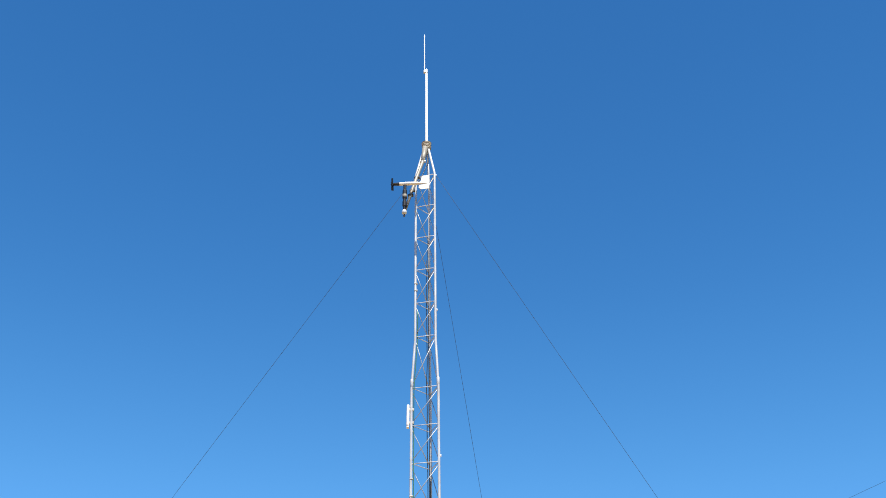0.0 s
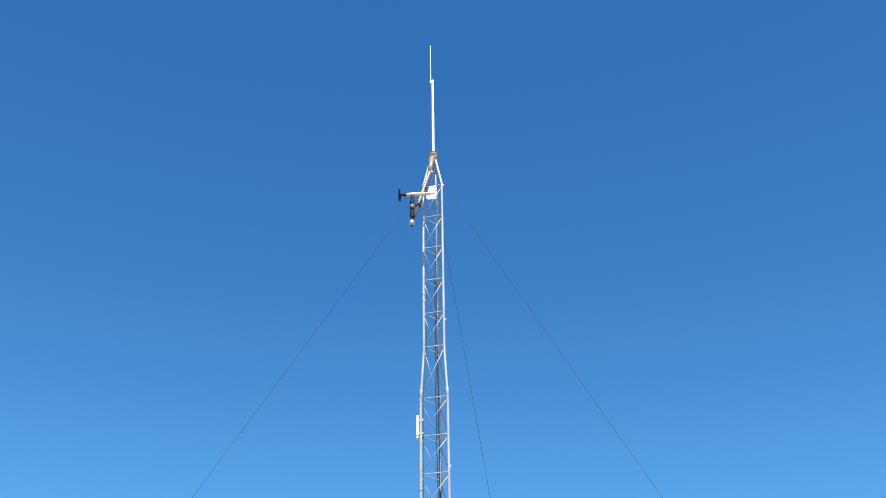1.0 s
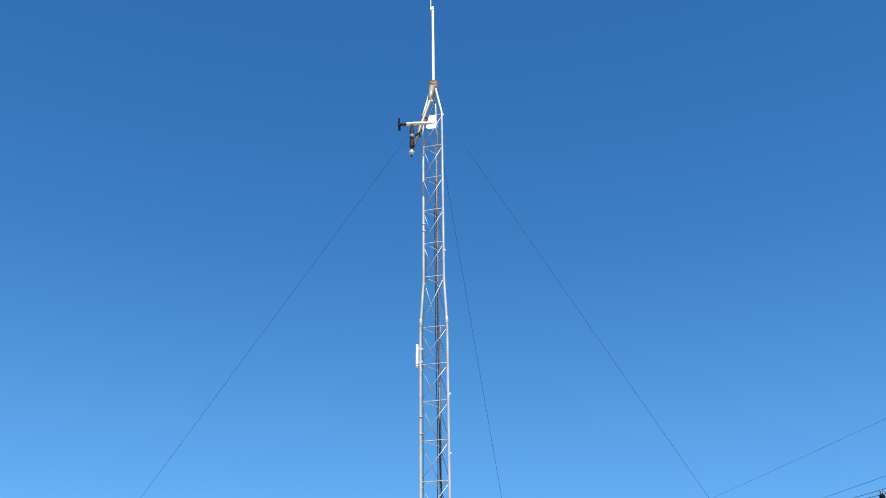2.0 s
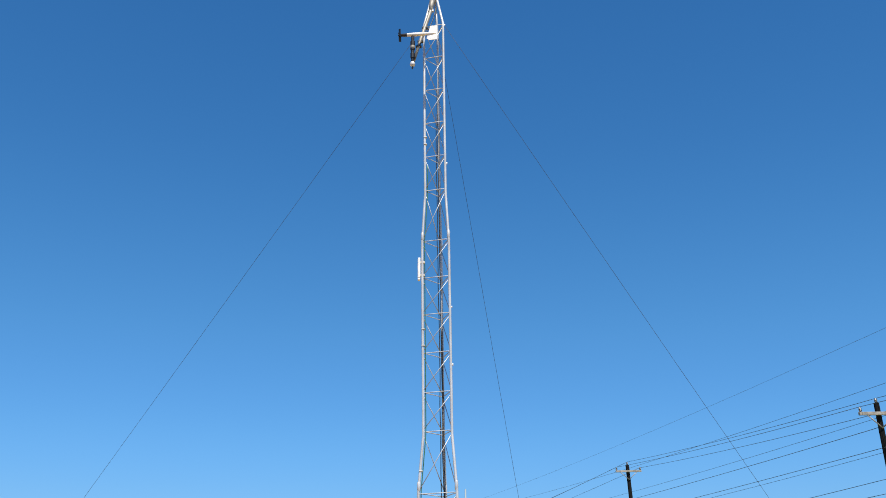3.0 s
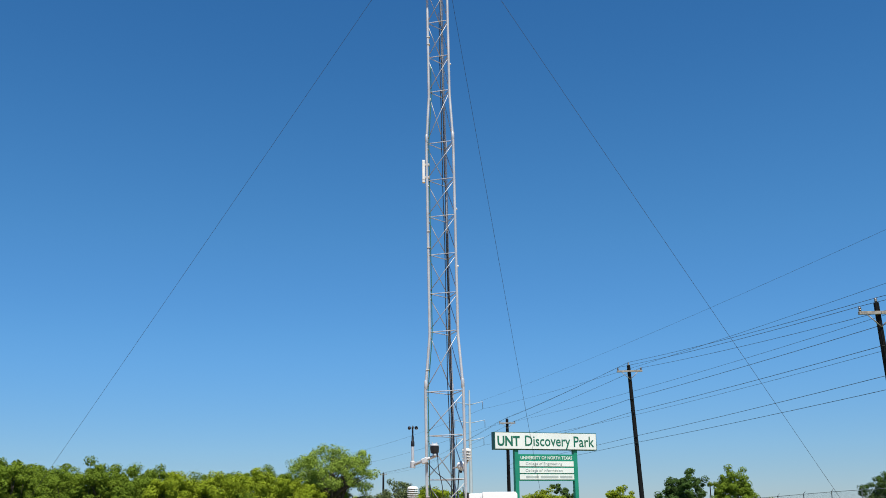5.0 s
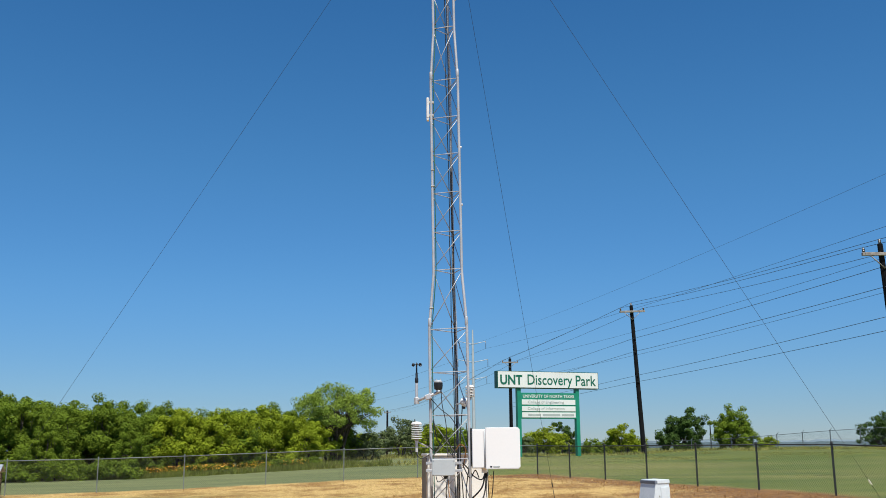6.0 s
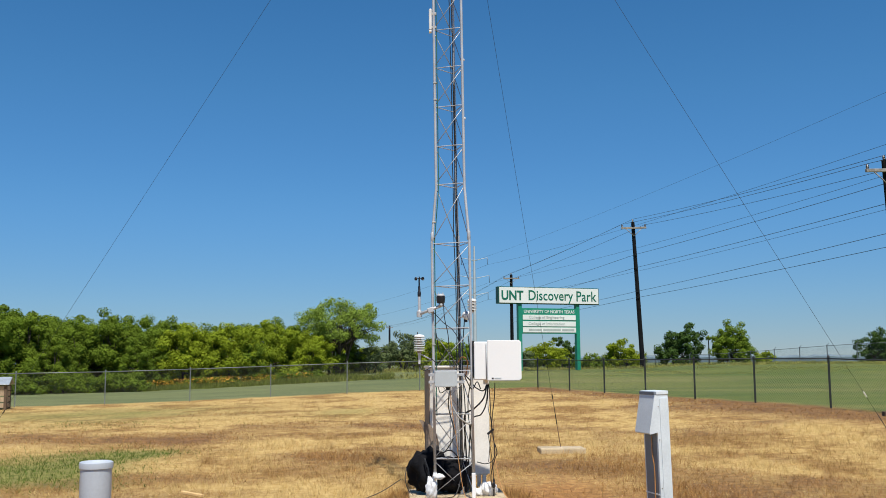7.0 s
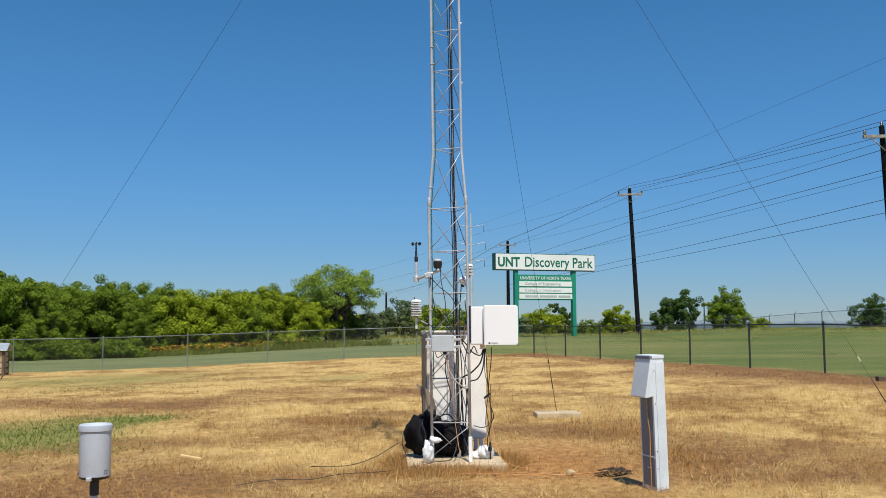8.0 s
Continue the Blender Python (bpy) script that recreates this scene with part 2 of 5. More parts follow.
def curve_points(points, steps=8):
    """Catmull-Rom through the points."""
    p = [Vector(q) for q in points]
    p = [p[0] * 2 - p[1]] + p + [p[-1] * 2 - p[-2]]
    out = []
    for i in range(1, len(p) - 2):
        for s in range(steps):
            t = s / steps
            a, b, c, d = p[i - 1:i + 3]
            out.append(0.5 * (2 * b + (c - a) * t + (2 * a - 5 * b + 4 * c - d) * t * t + (3 * b - a - 3 * c + d) * t ** 3))
    return out + [p[-2]]


def cable(name, points, r, mat, parent=None, steps=7, sides=5, label=""):
    return tube(name, curve_points(points, steps), r, mat, parent, sides, label)


# ---- smooth random fields ----
def hash2(ix, iy, seed):
    h = (ix.astype(np.int64) * 374761393 + iy.astype(np.int64) * 668265263 + seed * 974711) & 0x7FFFFFFF
    h = ((h ^ (h >> 13)) * 1274126177) & 0x7FFFFFFF
    return ((h ^ (h >> 16)) & 0xFFFF) / 65535.0


def value_noise(x, y, seed=0, octaves=3):
    total, amp, norm = 0.0, 1.0, 0.0
    for o in range(octaves):
        ix, iy = np.floor(x), np.floor(y)
        fx, fy = x - ix, y - iy
        fx, fy = fx * fx * (3 - 2 * fx), fy * fy * (3 - 2 * fy)
        v = (hash2(ix, iy, seed + o) * (1 - fx) + hash2(ix + 1, iy, seed + o) * fx) * (1 - fy) + \
            (hash2(ix, iy + 1, seed + o) * (1 - fx) + hash2(ix + 1, iy + 1, seed + o) * fx) * fy
        total, norm = total + amp * v, norm + amp
        amp, x, y = amp * 0.5, x * 2.03, y * 2.03
    return total / norm


def smooth(a, b, x):
    t = np.clip((x - a) / (b - a), 0, 1)
    return t * t * (3 - 2 * t)


# ---- the ground ----
def height(x, y):
    x, y = np.asarray(x, float), np.asarray(y, float)
    reach = 14 + 14 * (1 - smooth(1, 9, x))
    z = (0.05 + 0.36 * smooth(-16, 1, x)) * smooth(0, 1, y / reach)
    z = z + 0.6 * smooth(26, 52, y) * smooth(-24, -4, x)
    z = z + 0.35 * smooth(40, 52, y) * smooth(6, 22, x) - 0.62 * smooth(52, 76, y) * smooth(3, 14, x)
    return z - 2.0 * smooth(80, 220, y)


def on_ground(x, y):
    return float(height(x, y))


def outside(x, y):
    """Over 0 past the fence lines."""
    return np.maximum(y - 23.81 - 0.341 * (x + 15.58), (x - 9.33 + 0.308 * (y - 12.71)) * 0.95)


def blot(x, y, cx, cy, rx, ry):
    return np.exp(-(((x - cx) / rx) ** 2 + ((y - cy) / ry) ** 2))


def soil_amount(x, y):
    """Bare brown soil and dark dead growth, in streaks along the mowing."""
    streak = value_noise(x * 0.24 + 3, y * 0.50, 11, 4)
    patch = value_noise(x * 0.8, y * 1.1, 23, 4)
    s = smooth(0.50, 0.66, streak) * 0.40 + smooth(0.50, 0.66, patch) * 0.42
    wob = 0.9 * (value_noise(x * 0.9, y * 0.9, 31, 3) - 0.5)
    v = y + wob
    # brown bands
    s = s + 1.0 * blot(x, v, -5.5, 8.5, 2.0, 1.3) + 0.7 * blot(x, v, -8.6, 9.0, 1.4, 1.2) + 0.7 * blot(x, v, -4.7, 11.8, 0.6, 0.9) + 0.5 * blot(x, v, -1.6, 11.0, 1.6, 0.7)
    s = s + 0.9 * blot(x, v, -1.8, 5.0, 0.9, 0.8) + 0.9 * blot(x, v, -3.9, 2.4, 1.0, 0.7) + 0.8 * blot(x, v, -4.1, -1.1, 1.0, 0.6) + 0.5 * blot(x, v, -2.2, -0.9, 1.4, 0.5)
    s = s + 0.8 * blot(x, v, 1.8, 3.4, 1.5, 1.1) + 0.5 * blot(x, v, 3.0, 6.6, 0.4, 2.2) + 0.8 * blot(x, v, 3.0, 0.9, 0.8, 1.3) + 0.5 * blot(x, v, 4.4, 1.9, 0.9, 0.8)
    s = s + 0.8 * blot(x, v, 7.6, 12.8, 2.4, 1.6) + 0.6 * blot(x, v, 5.6, 15.0, 1.4, 1.2)
    # paler straw between them
    s = s - 0.6 * blot(x, v, -4.2, 4.7, 0.9, 0.7) - 0.6 * blot(x, v, -2.9, 6.9, 0.9, 1.1) - 0.7 * blot(x, v, -5.7, 12.4, 1.2, 1.0) - 0.5 * blot(x, v, -3.2, 1.4, 1.0, 0.4)
    s = s - 0.5 * blot(x, v, -0.9, 0.6, 0.5, 1.0) - 0.8 * blot(x, v, 5.7, 5.7, 2.0, 1.6) - 0.6 * blot(x, v, 3.1, 15.0, 2.2, 4.0) - 0.5 * blot(x, v, 4.6, -1.4, 1.2, 0.9)
    s = s + (0.26 + 0.26 * (1 - smooth(-3.5, -1.5, x))) * (1 - smooth(-1.0, 3.5, y)) * (1 - smooth(2.5, 4.0, x)) * (0.4 + 1.2 * value_noise(x * 1.7, y * 1.7, 57, 3))
    s = s + 0.42 * smooth(0.52, 0.66, value_noise(x * 1.5, y * 1.5, 67, 3)) * (1 - smooth(2.0, 6.0, y))
    edge = outside(x, y)
    s = s + 0.8 * smooth(-3.0, -0.6, edge) * (1 - smooth(0.1, 0.8, edge)) * smooth(-2, 5, x)
    s = s - 0.4 * smooth(12, 16, y) * (1 - smooth(1, 5, x))
    return np.clip(s, 0, 1)


def green_amount(x, y):
    n = value_noise(x * 0.9, y * 0.9, 41, 3)
    g = 1.7 * blot(x, y, -6.2, 3.5, 1.1, 2.0) + 1.3 * blot(x, y, -5.3, 5.8, 0.6, 0.6) + 0.75 * blot(x, y, -10.6, 17.5, 4.2, 4.0) + 0.5 * blot(x, y, -2.9, 15.7, 1.0, 1.6) + 0.4 * blot(x, y, -4.6, 1.6, 0.6, 0.5)
    return np.clip(g * (0.4 + 1.1 * n), 0, 1)


def path_amount(x, y):
    """Trodden orange dust round the tower's foot."""
    return np.clip(1.5 * (blot(x, y, 1.2, -0.3, 1.0, 1.1) + 0.6 * blot(x, y, 1.2, 1.6, 0.9, 0.9)) * (0.5 + value_noise(x * 2, y * 2, 5, 3)), 0, 1)


def ground_material():
    m = material("ground_cover", (0.5, 0.35, 0.16), 0.95, 0, 0.1, 1, 14, 0.8, dist=0.03)
    n, l = m.node_tree.nodes, m.node_tree.links
    p = n["Principled BSDF"]
    co = n.new("ShaderNodeTexCoord")

    def noise_of(scale, detail, stretch=(1, 1, 1)):
        mp, t = n.new("ShaderNodeMapping"), n.new("ShaderNodeTexNoise")
        mp.inputs["Scale"].default_value = stretch
        t.inputs["Scale"].default_value, t.inputs["Detail"].default_value = scale, detail
        l.new(co.outputs["Object"], mp.inputs[0])
        l.new(mp.outputs[0], t.inputs["Vector"])
        return t.outputs[0]

    def blend(a, b, fac):
        mx = n.new("ShaderNodeMix")
        mx.data_type = "RGBA"
        for sock, v in ((mx.inputs[6], a), (mx.inputs[7], b)):
            if isinstance(v, tuple):
                sock.default_value = (*v, 1)
            else:
                l.new(v, sock)
        l.new(fac, mx.inputs[0])
        return mx.outputs[2]

    def stretch(v, a, b):
        r = n.new("ShaderNodeMapRange")
        r.inputs[1].default_value, r.inputs[2].default_value = a, b
        l.new(v, r.inputs[0])
        return r.outputs[0]

    def layer(name):
        a = n.new("ShaderNodeAttribute")
        a.attribute_name = name
        return a.outputs["Fac"]

    grain = stretch(noise_of(9, 6, (1, 0.8, 1)), 0.35, 0.68)
    both = n.new("ShaderNodeMath")
    both.operation = "MULTIPLY_ADD"
    both.inputs[1].default_value = 0.5
    l.new(noise_of(3, 2), both.inputs[0])
    l.new(noise_of(0.5, 4), both.inputs[2])
    clump = stretch(both.outputs[0], 0.61, 0.79)
    straw = blend(blend((0.20, 0.105, 0.028), (0.36, 0.205, 0.055), grain), blend((0.42, 0.265, 0.075), (0.58, 0.415, 0.165), grain), clump)
    soil = blend((0.095, 0.045, 0.013), (0.265, 0.135, 0.042), grain)
    dust = blend((0.21, 0.095, 0.024), (0.41, 0.205, 0.056), grain)
    green = blend((0.12, 0.122, 0.022), (0.25, 0.23, 0.052), grain)
    field = blend(blend((0.076, 0.115, 0.016), (0.142, 0.165, 0.028), stretch(noise_of(0.35, 5, (0.25, 1.2, 1)), 0.35, 0.65)),
                  (0.21, 0.20, 0.062), stretch(noise_of(0.12, 5, (0.4, 1.8, 1)), 0.46, 0.72))
    out = blend(straw, soil, layer("soil"))
    out = blend(out, dust, layer("dust"))
    out = blend(out, green, layer("green"))
    verge = blend((0.112, 0.138, 0.048), (0.172, 0.19, 0.072), stretch(noise_of(0.5, 5, (0.4, 1, 1)), 0.35, 0.65))
    field = blend(field, verge, layer("verge"))
    out = blend(out, field, layer("field"))
    l.new(out, p.inputs["Base Color"])
    return m


def axis(parts):
    out = []
    for a, b, step in parts:
        out += list(np.arange(a, b, step))
    return np.array(out + [parts[-1][1]])


GX = axis([(-3000, -400, 325), (-400, -80, 40), (-80, -30, 2.5), (-30, 30, 0.25), (30, 80, 2.5), (80, 400, 40), (400, 3000, 325)])
GY = axis([(-3000, -200, 350), (-200, -12, 23.5), (-12, 34, 0.25), (34, 80, 1.0), (80, 400, 20), (400, 3000, 260)])
gx, gy = np.meshgrid(GX, GY)
gz = height(gx, gy) + 0.05 * (value_noise(gx * 1.3, gy * 1.3, 3, 4) - 0.5) * (np.abs(gx) < 40) * (gy < 60)
gz = gz - 0.05 * blot(gx, gy, 1.78, -0.5, 0.16, 0.14) * 2
rows_n, cols_n = gx.shape
idx = np.arange(rows_n * cols_n).reshape(rows_n, cols_n)
quads = np.stack([idx[:-1, :-1], idx[:-1, 1:], idx[1:, 1:], idx[1:, :-1]], -1).reshape(-1, 4)
ground = solid("ground", np.stack([gx, gy, gz], -1).reshape(-1, 3).tolist(), quads.tolist(), ground_material(), smooth=True)
tagged(ground, "dry mown tan grass with brown soil, green field beyond", "ground", kind="structure")
edge_wave = outside(gx, gy) + 0.9 * (value_noise(gx * 0.7, gy * 0.7, 9, 3) - 0.5)
for key, values in (("soil", soil_amount(gx, gy)), ("green", green_amount(gx, gy)), ("dust", path_amount(gx, gy)),
                    ("verge", 1 - smooth(-4, 3, gx)), ("field", smooth(0.0, 0.9, edge_wave))):
    ground.data.attributes.new(key, "FLOAT", "POINT").data.foreach_set("value", values.astype(np.float32).ravel())


# ---- chain-link fences ----
def fence_post(name, base, tall, r, mat, parent, arm=None):
    x, y, z = base
    post = turned(name, [(r, -0.1), (r, tall)], mat, parent, 8, base)
    turned("post_cap", [(r * 1.35, tall), (r * 1.35, tall + 0.03), (r * 0.6, tall + 0.06)], mat, post, 8, base)
    if arm:
        tube("barb_arm", [(x, y, z + tall), (x + arm[0], y + arm[1], z + tall + 0.2)], 0.016, mat, post, 5)


def fence_run(label, posts, tall, post_mat, mesh_mat, r, cell=0.075, arm=None):
    """Posts, top rails and woven wire between the posts."""
    f = thing("chain_link_fence", posts[0], label, "fence")
    o = Vector(posts[0])
    posts = [Vector(p) - o for p in posts]
    for p in posts:
        fence_post("post", p, tall, r, post_mat, f, arm)
    up = Vector((0, 0, 1))
    for a, b in zip(posts, posts[1:]):
        tube("top_rail", [a + up * (tall - 0.02), b + up * (tall - 0.02)], 0.017, post_mat, f, 6)
        run = (b - a).length
        pieces = []
        n = int(run / cell)
        lift, high = 0.04, tall - 0.07
        for i in range(-int(high / cell), n):
            for way in (1, -1):
                s0, s1, z0, z1 = i * cell, i * cell + high, 0.0, high
                if way < 0:
                    z0, z1 = high, 0.0
                k0, k1 = max(0.0, -s0 / high), min(1.0, (run - s0) / high)
                if k1 - k0 < 0.02:
                    continue
                e = []
                for k in (k0, k1):
                    t = (s0 + (s1 - s0) * k) / run
                    e.append(a.lerp(b, t) + up * (lift + z0 + (z1 - z0) * k))
                pieces.append(tube_data(e, 0.0022, 3))
        v, q = join(pieces)
        solid("wire_mesh", v, q, mesh_mat, f)
    return f


def along(p0, step, ks):
    out = []
    for k in ks:
        x, y = p0[0] + step[0] * k, p0[1] + step[1] * k
        out.append((x, y, on_ground(x, y)))
    return out


CORNER = (3.87, 30.44)
fence_run("low galvanised chain-link fence before a green verge",
          along((-15.58, 23.81), (2.887, 0.985), range(-3, 7)) + [(*CORNER, on_ground(*CORNER))], 1.22, FENCE_PALE, MESH_PALE, 0.021)
fence_run("low dark chain-link fence between dry yard and field",
          [(*CORNER, on_ground(*CORNER))] + along((9.33, 12.71), (-0.90, 2.919), range(5, -4, -1)), 1.22, FENCE_DARK, MESH_DARK, 0.028)
far_posts = [(x, y, on_ground(x, y) - 0.1) for x, y in [(29.3 - 0.922 * k, 52.8 + 2.905 * k) for k in range(-3, 12)]]
fence_run("tall zinc security fence with slanted barb arms", far_posts, 1.45, FENCE_FAR, MESH_PALE, 0.035, 0.16, (0.12, -0.12))


# ---- the lattice tower ----
TOWER = thing("lattice_mast", (0.088, 0.05, 0.07), "slim three-legged galvanised lattice mast on a concrete pad", "mast")
TOWER.rotation_euler = (0, -0.0095, 0)
LEG_ANGLES = {"right": radians(-44), "rear": radians(76), "left": radians(196)}
SPANS = [(0.02, 0.44), (2.87, 0.44), (3.5, 0.335), (5.86, 0.335), (6.5, 0.262), (8.98, 0.262), (9.46, 0.06)]
NODES = [0.43, 0.92, 1.40, 1.88, 2.36, 2.85, 3.54, 3.99, 4.46, 4.93, 5.39, 5.865, 6.55, 7.02, 7.50, 7.985, 8.47, 8.96]


def tower_width(z):
    for (z0, w0), (z1, w1) in zip(SPANS, SPANS[1:]):
        if z <= z1:
            return w0 + (w1 - w0) * (z - z0) / (z1 - z0)
    return SPANS[-1][1]


def leg_at(which, z):
    r = tower_width(z) / math.sqrt(3)
    a = LEG_ANGLES[which]
    return Vector((r * math.cos(a), r * math.sin(a), z))


for which in LEG_ANGLES:
    zs = [0.26, 1.4, 2.80, 2.87, 2.95, 3.42, 3.5, 3.58, 4.7, 5.78, 5.86, 5.94, 6.42, 6.5, 6.6, 8.9, 8.98, 9.06, 9.46]
    tube("leg", [leg_at(which, z) for z in zs], 0.016, GALV, TOWER, 10)
    foot = leg_at(which, 0.0)
    slab("leg_foot", foot + Vector((0, 0, 0.14)), (0.042, 0.042, 0.28), WHITE, TOWER, 0.004, label="white painted hinged foot")
    tube("foot_bolt", [foot + Vector((-0.035, 0, 0.24)), foot + Vector((0.035, 0, 0.24))], 0.007, RUSTY, TOWER, 6)
    for z in (2.93, 5.93):
        p = leg_at(which, z)
        turned("sleeve_joint", [(0.0175, -0.05), (0.0195, -0.045), (0.0195, 0.045), (0.0175, 0.05)], GALV, TOWER, 10, p)
order = ["right", "left", "rear", "right"]
for i, z in enumerate(NODES):
    for a, b in zip(order, order[1:]):
        p, q = leg_at(a, z), leg_at(b, z)
        d = (q - p).normalized()
        drop = Vector((0, 0, -0.035))
        tube("cross_rod", [p + drop, p + d * 0.012, p + d * 0.04 + Vector((0, 0, 0.004)), q - d * 0.03, q], 0.0052, ROD, TOWER, 6)
        if i + 1 < len(NODES):
            top = NODES[i + 1]
            u, v = leg_at(a, top - 0.03), leg_at(b, z + 0.02)
            tube("brace", [u, v], 0.0048, ROD, TOWER, 6)
for which, other in (("right", "left"), ("left", "rear"), ("rear", "right")):
    tube("brace", [leg_at(which, 0.40), leg_at(other, 0.06)], 0.0048, ROD, TOWER, 6)

CAP_Z = 9.46
turned("top_cap", [(0.048, -0.035), (0.058, -0.012), (0.064, 0.0), (0.059, 0.012), (0.066, 0.024), (0.061, 0.036), (0.068, 0.048), (0.063, 0.060), (0.070, 0.072), (0.065, 0.084), (0.070, 0.096), (0.052, 0.105)], CAP_PAINT, TOWER, 20,
       (0, 0, CAP_Z), label="weathered collar at the mast's peak")
turned("top_pole", [(0.019, 0), (0.019, 0.75), (0.017, 0.76), (0.017, 1.36), (0.012, 1.37)], WHITE, TOWER, 12, (0.0, 0, CAP_Z + 0.08))
turned("whip_rod", [(0.0075, 0), (0.0075, 0.70), (0.005, 0.75)], PLASTIC, TOWER, 8, (-0.028, 0, CAP_Z + 1.38), label="thin white whip aerial")
slab("rod_clamp", (-0.012, 0, CAP_Z + 1.40), (0.06, 0.04, 0.045), GALV, TOWER, 0.005)
# boom of the wind vane
boom_way = [Vector((-0.022, -0.06, CAP_Z - 0.02)), Vector((-0.052, -0.18, 9.12)), Vector((-0.178, -0.31, 8.62)), Vector((-0.275, -0.41, 8.20))]
tube("boom_bracket", [boom_way[0], boom_way[0].lerp(boom_way[1], 0.5), boom_way[1]], [0.040, 0.036, 0.030], BOOM, TOWER, 6, "weathered grey bracket under the collar")
tube("boom", [boom_way[1] + Vector((0.01, 0.01, 0.05)), boom_way[1], boom_way[2], boom_way[3]], [0.024, 0.027, 0.025, 0.018], BOOM, TOWER, 6, "weathered grey side boom hanging from its hinge")
turned("hinge_bolt", [(0.016, -0.04), (0.018, -0.035), (0.018, 0.035), (0.016, 0.04)], GALV, TOWER, 10, boom_way[1], Matrix.Rotation(radians(90), 4, "Y"))
for k in (0.35, 0.62, 0.72):
    slab("boom_clip", boom_way[1].lerp(boom_way[3], k), (0.075, 0.05, 0.016), FENCE_DARK, TOWER, 0.003)
cable("boom_lead", [(0.02, -0.08, CAP_Z - 0.05), (0.01, -0.14, 9.15), (-0.06, -0.24, 8.85), (-0.155, -0.34, 8.60), (-0.265, -0.43, 8.22)], 0.006, CABLE, TOWER)
# cables up the rear leg
for k in range(3):
    rnd = random.Random(k + 3)
    pts = []
    for z in np.linspace(0.4, 9.0 if k < 2 else 5.6, 26):
        p = leg_at("rear", float(z)) * (0.86 + 0.04 * (k % 2))
        pts.append(p + Vector((0.02 * (k - 1.5) + rnd.uniform(-0.006, 0.006), rnd.uniform(-0.01, 0.01), 0)))
    cable("riser_cable", pts, 0.0055, CABLE, TOWER, 3)
pts = [leg_at("left", float(z)) + Vector((0.03, -0.008 + 0.012 * math.sin(z * 5), 0)) for z in np.linspace(0.9, 6.9, 44)]
cable("green_cable", pts, 0.006, GREEN_CABLE, TOWER, 3)
for z in (1.7, 3.1, 4.55, 4.75, 7.2, 7.3):
    p = leg_at("left", z)
    slab("cable_tie", p + Vector((0.006, 0, 0)), (0.042, 0.04, 0.014), GREY_CABLE, TOWER, 0.003)
for z in (4.3, 5.0, 6.9, 8.95):
    p = leg_at("right", z)
    slab("guy_lug", p + Vector((0.019, 0, 0)), (0.02, 0.014, 0.022), GALV, TOWER, 0.003)


def wind_vane(at):
    w = thing("propeller_wind_monitor", at, "white propeller wind vane with a black propeller and tail fin", "wind sensor", rz=-6)
    w.scale = (0.865, 0.80, 0.80)
    turned("mount_post", [(0.020, 0.05), (0.024, 0.12), (0.033, 0.125), (0.033, 0.21), (0.026, 0.215), (0.026, 0.27), (0.035, 0.275), (0.035, 0.43), (0.024, 0.44), (0.024, 0.53)], BLACK, w, 12, label="black junction post")
    turned("mount_clamp", [(0.015, -0.035), (0.034, -0.02), (0.042, 0.005), (0.034, 0.035), (0.022, 0.055)], GALV, w, 14)
    turned("clamp_stud", [(0.012, -0.075), (0.014, -0.06), (0.012, -0.035)], BLACK, w, 8)
    turned("post_band", [(0.036, 0.30), (0.0375, 0.305), (0.0375, 0.34), (0.036, 0.345)], BOOM, w, 12)
    side = Matrix.Rotation(radians(90), 4, "Y")
    turned("body", [(0.006, -0.20), (0.026, -0.16), (0.032, -0.05), (0.029, 0.05), (0.018, 0.2), (0.010, 0.28)], PLASTIC, w, 14, (0.07, 0, 0.56), side)
    hub = turned("hub", [(0.01, -0.29), (0.022, -0.27), (0.026, -0.2), (0.03, -0.155)], BLACK, w, 12, (0.07, 0, 0.56), side)
    for k in range(4):
        m = Matrix.Translation((-0.195, 0, 0.56)) @ Matrix.Rotation(radians(90 * k + 20), 4, "X") @ Matrix.Translation((0, 0, 0.055)) @ Matrix.Rotation(radians(32), 4, "Z")
        slab("propeller_blade", m.translation, (0.012, 0.05, 0.10), BLACK, hub, 0.003, m.to_3x3().to_4x4())
    bm = bmesh.new()
    outline = [(0.21, -0.10), (0.24, 0.03), (0.26, 0.13), (0.37, 0.14), (0.37, -0.12), (0.25, -0.13)]
    ring = [[bm.verts.new((x, y, 0.57 + z)) for x, z in outline] for y in (-0.004, 0.004)]
    bm.faces.new(ring[0]), bm.faces.new(ring[1][::-1])
    for i in range(len(outline)):
        j = (i + 1) % len(outline)
        bm.faces.new((ring[0][j], ring[0][i], ring[1][i], ring[1][j]))
    bmesh.ops.recalc_face_normals(bm, faces=bm.faces)
    part("tail_fin", bm, PLASTIC, w)
    return w


wind_vane((-0.281, -0.37, 8.212))


def panel_aerial(at):
    w = thing("panel_aerial", at, "slim white panel aerial clamped to a mast leg", "aerial")
    slab("radome", (0, 0, 0), (0.034, 0.07, 0.265), PLASTIC, w, 0.012)
    slab("end_cap", (0, 0, -0.142), (0.03, 0.06, 0.02), BEIGE, w, 0.004)
    for z in (-0.09, 0.075):
        slab("clamp", (0.040, 0, z), (0.065, 0.03, 0.03), GREY_CABLE, w, 0.004)


panel_aerial((-0.190, 0.0, 5.585))


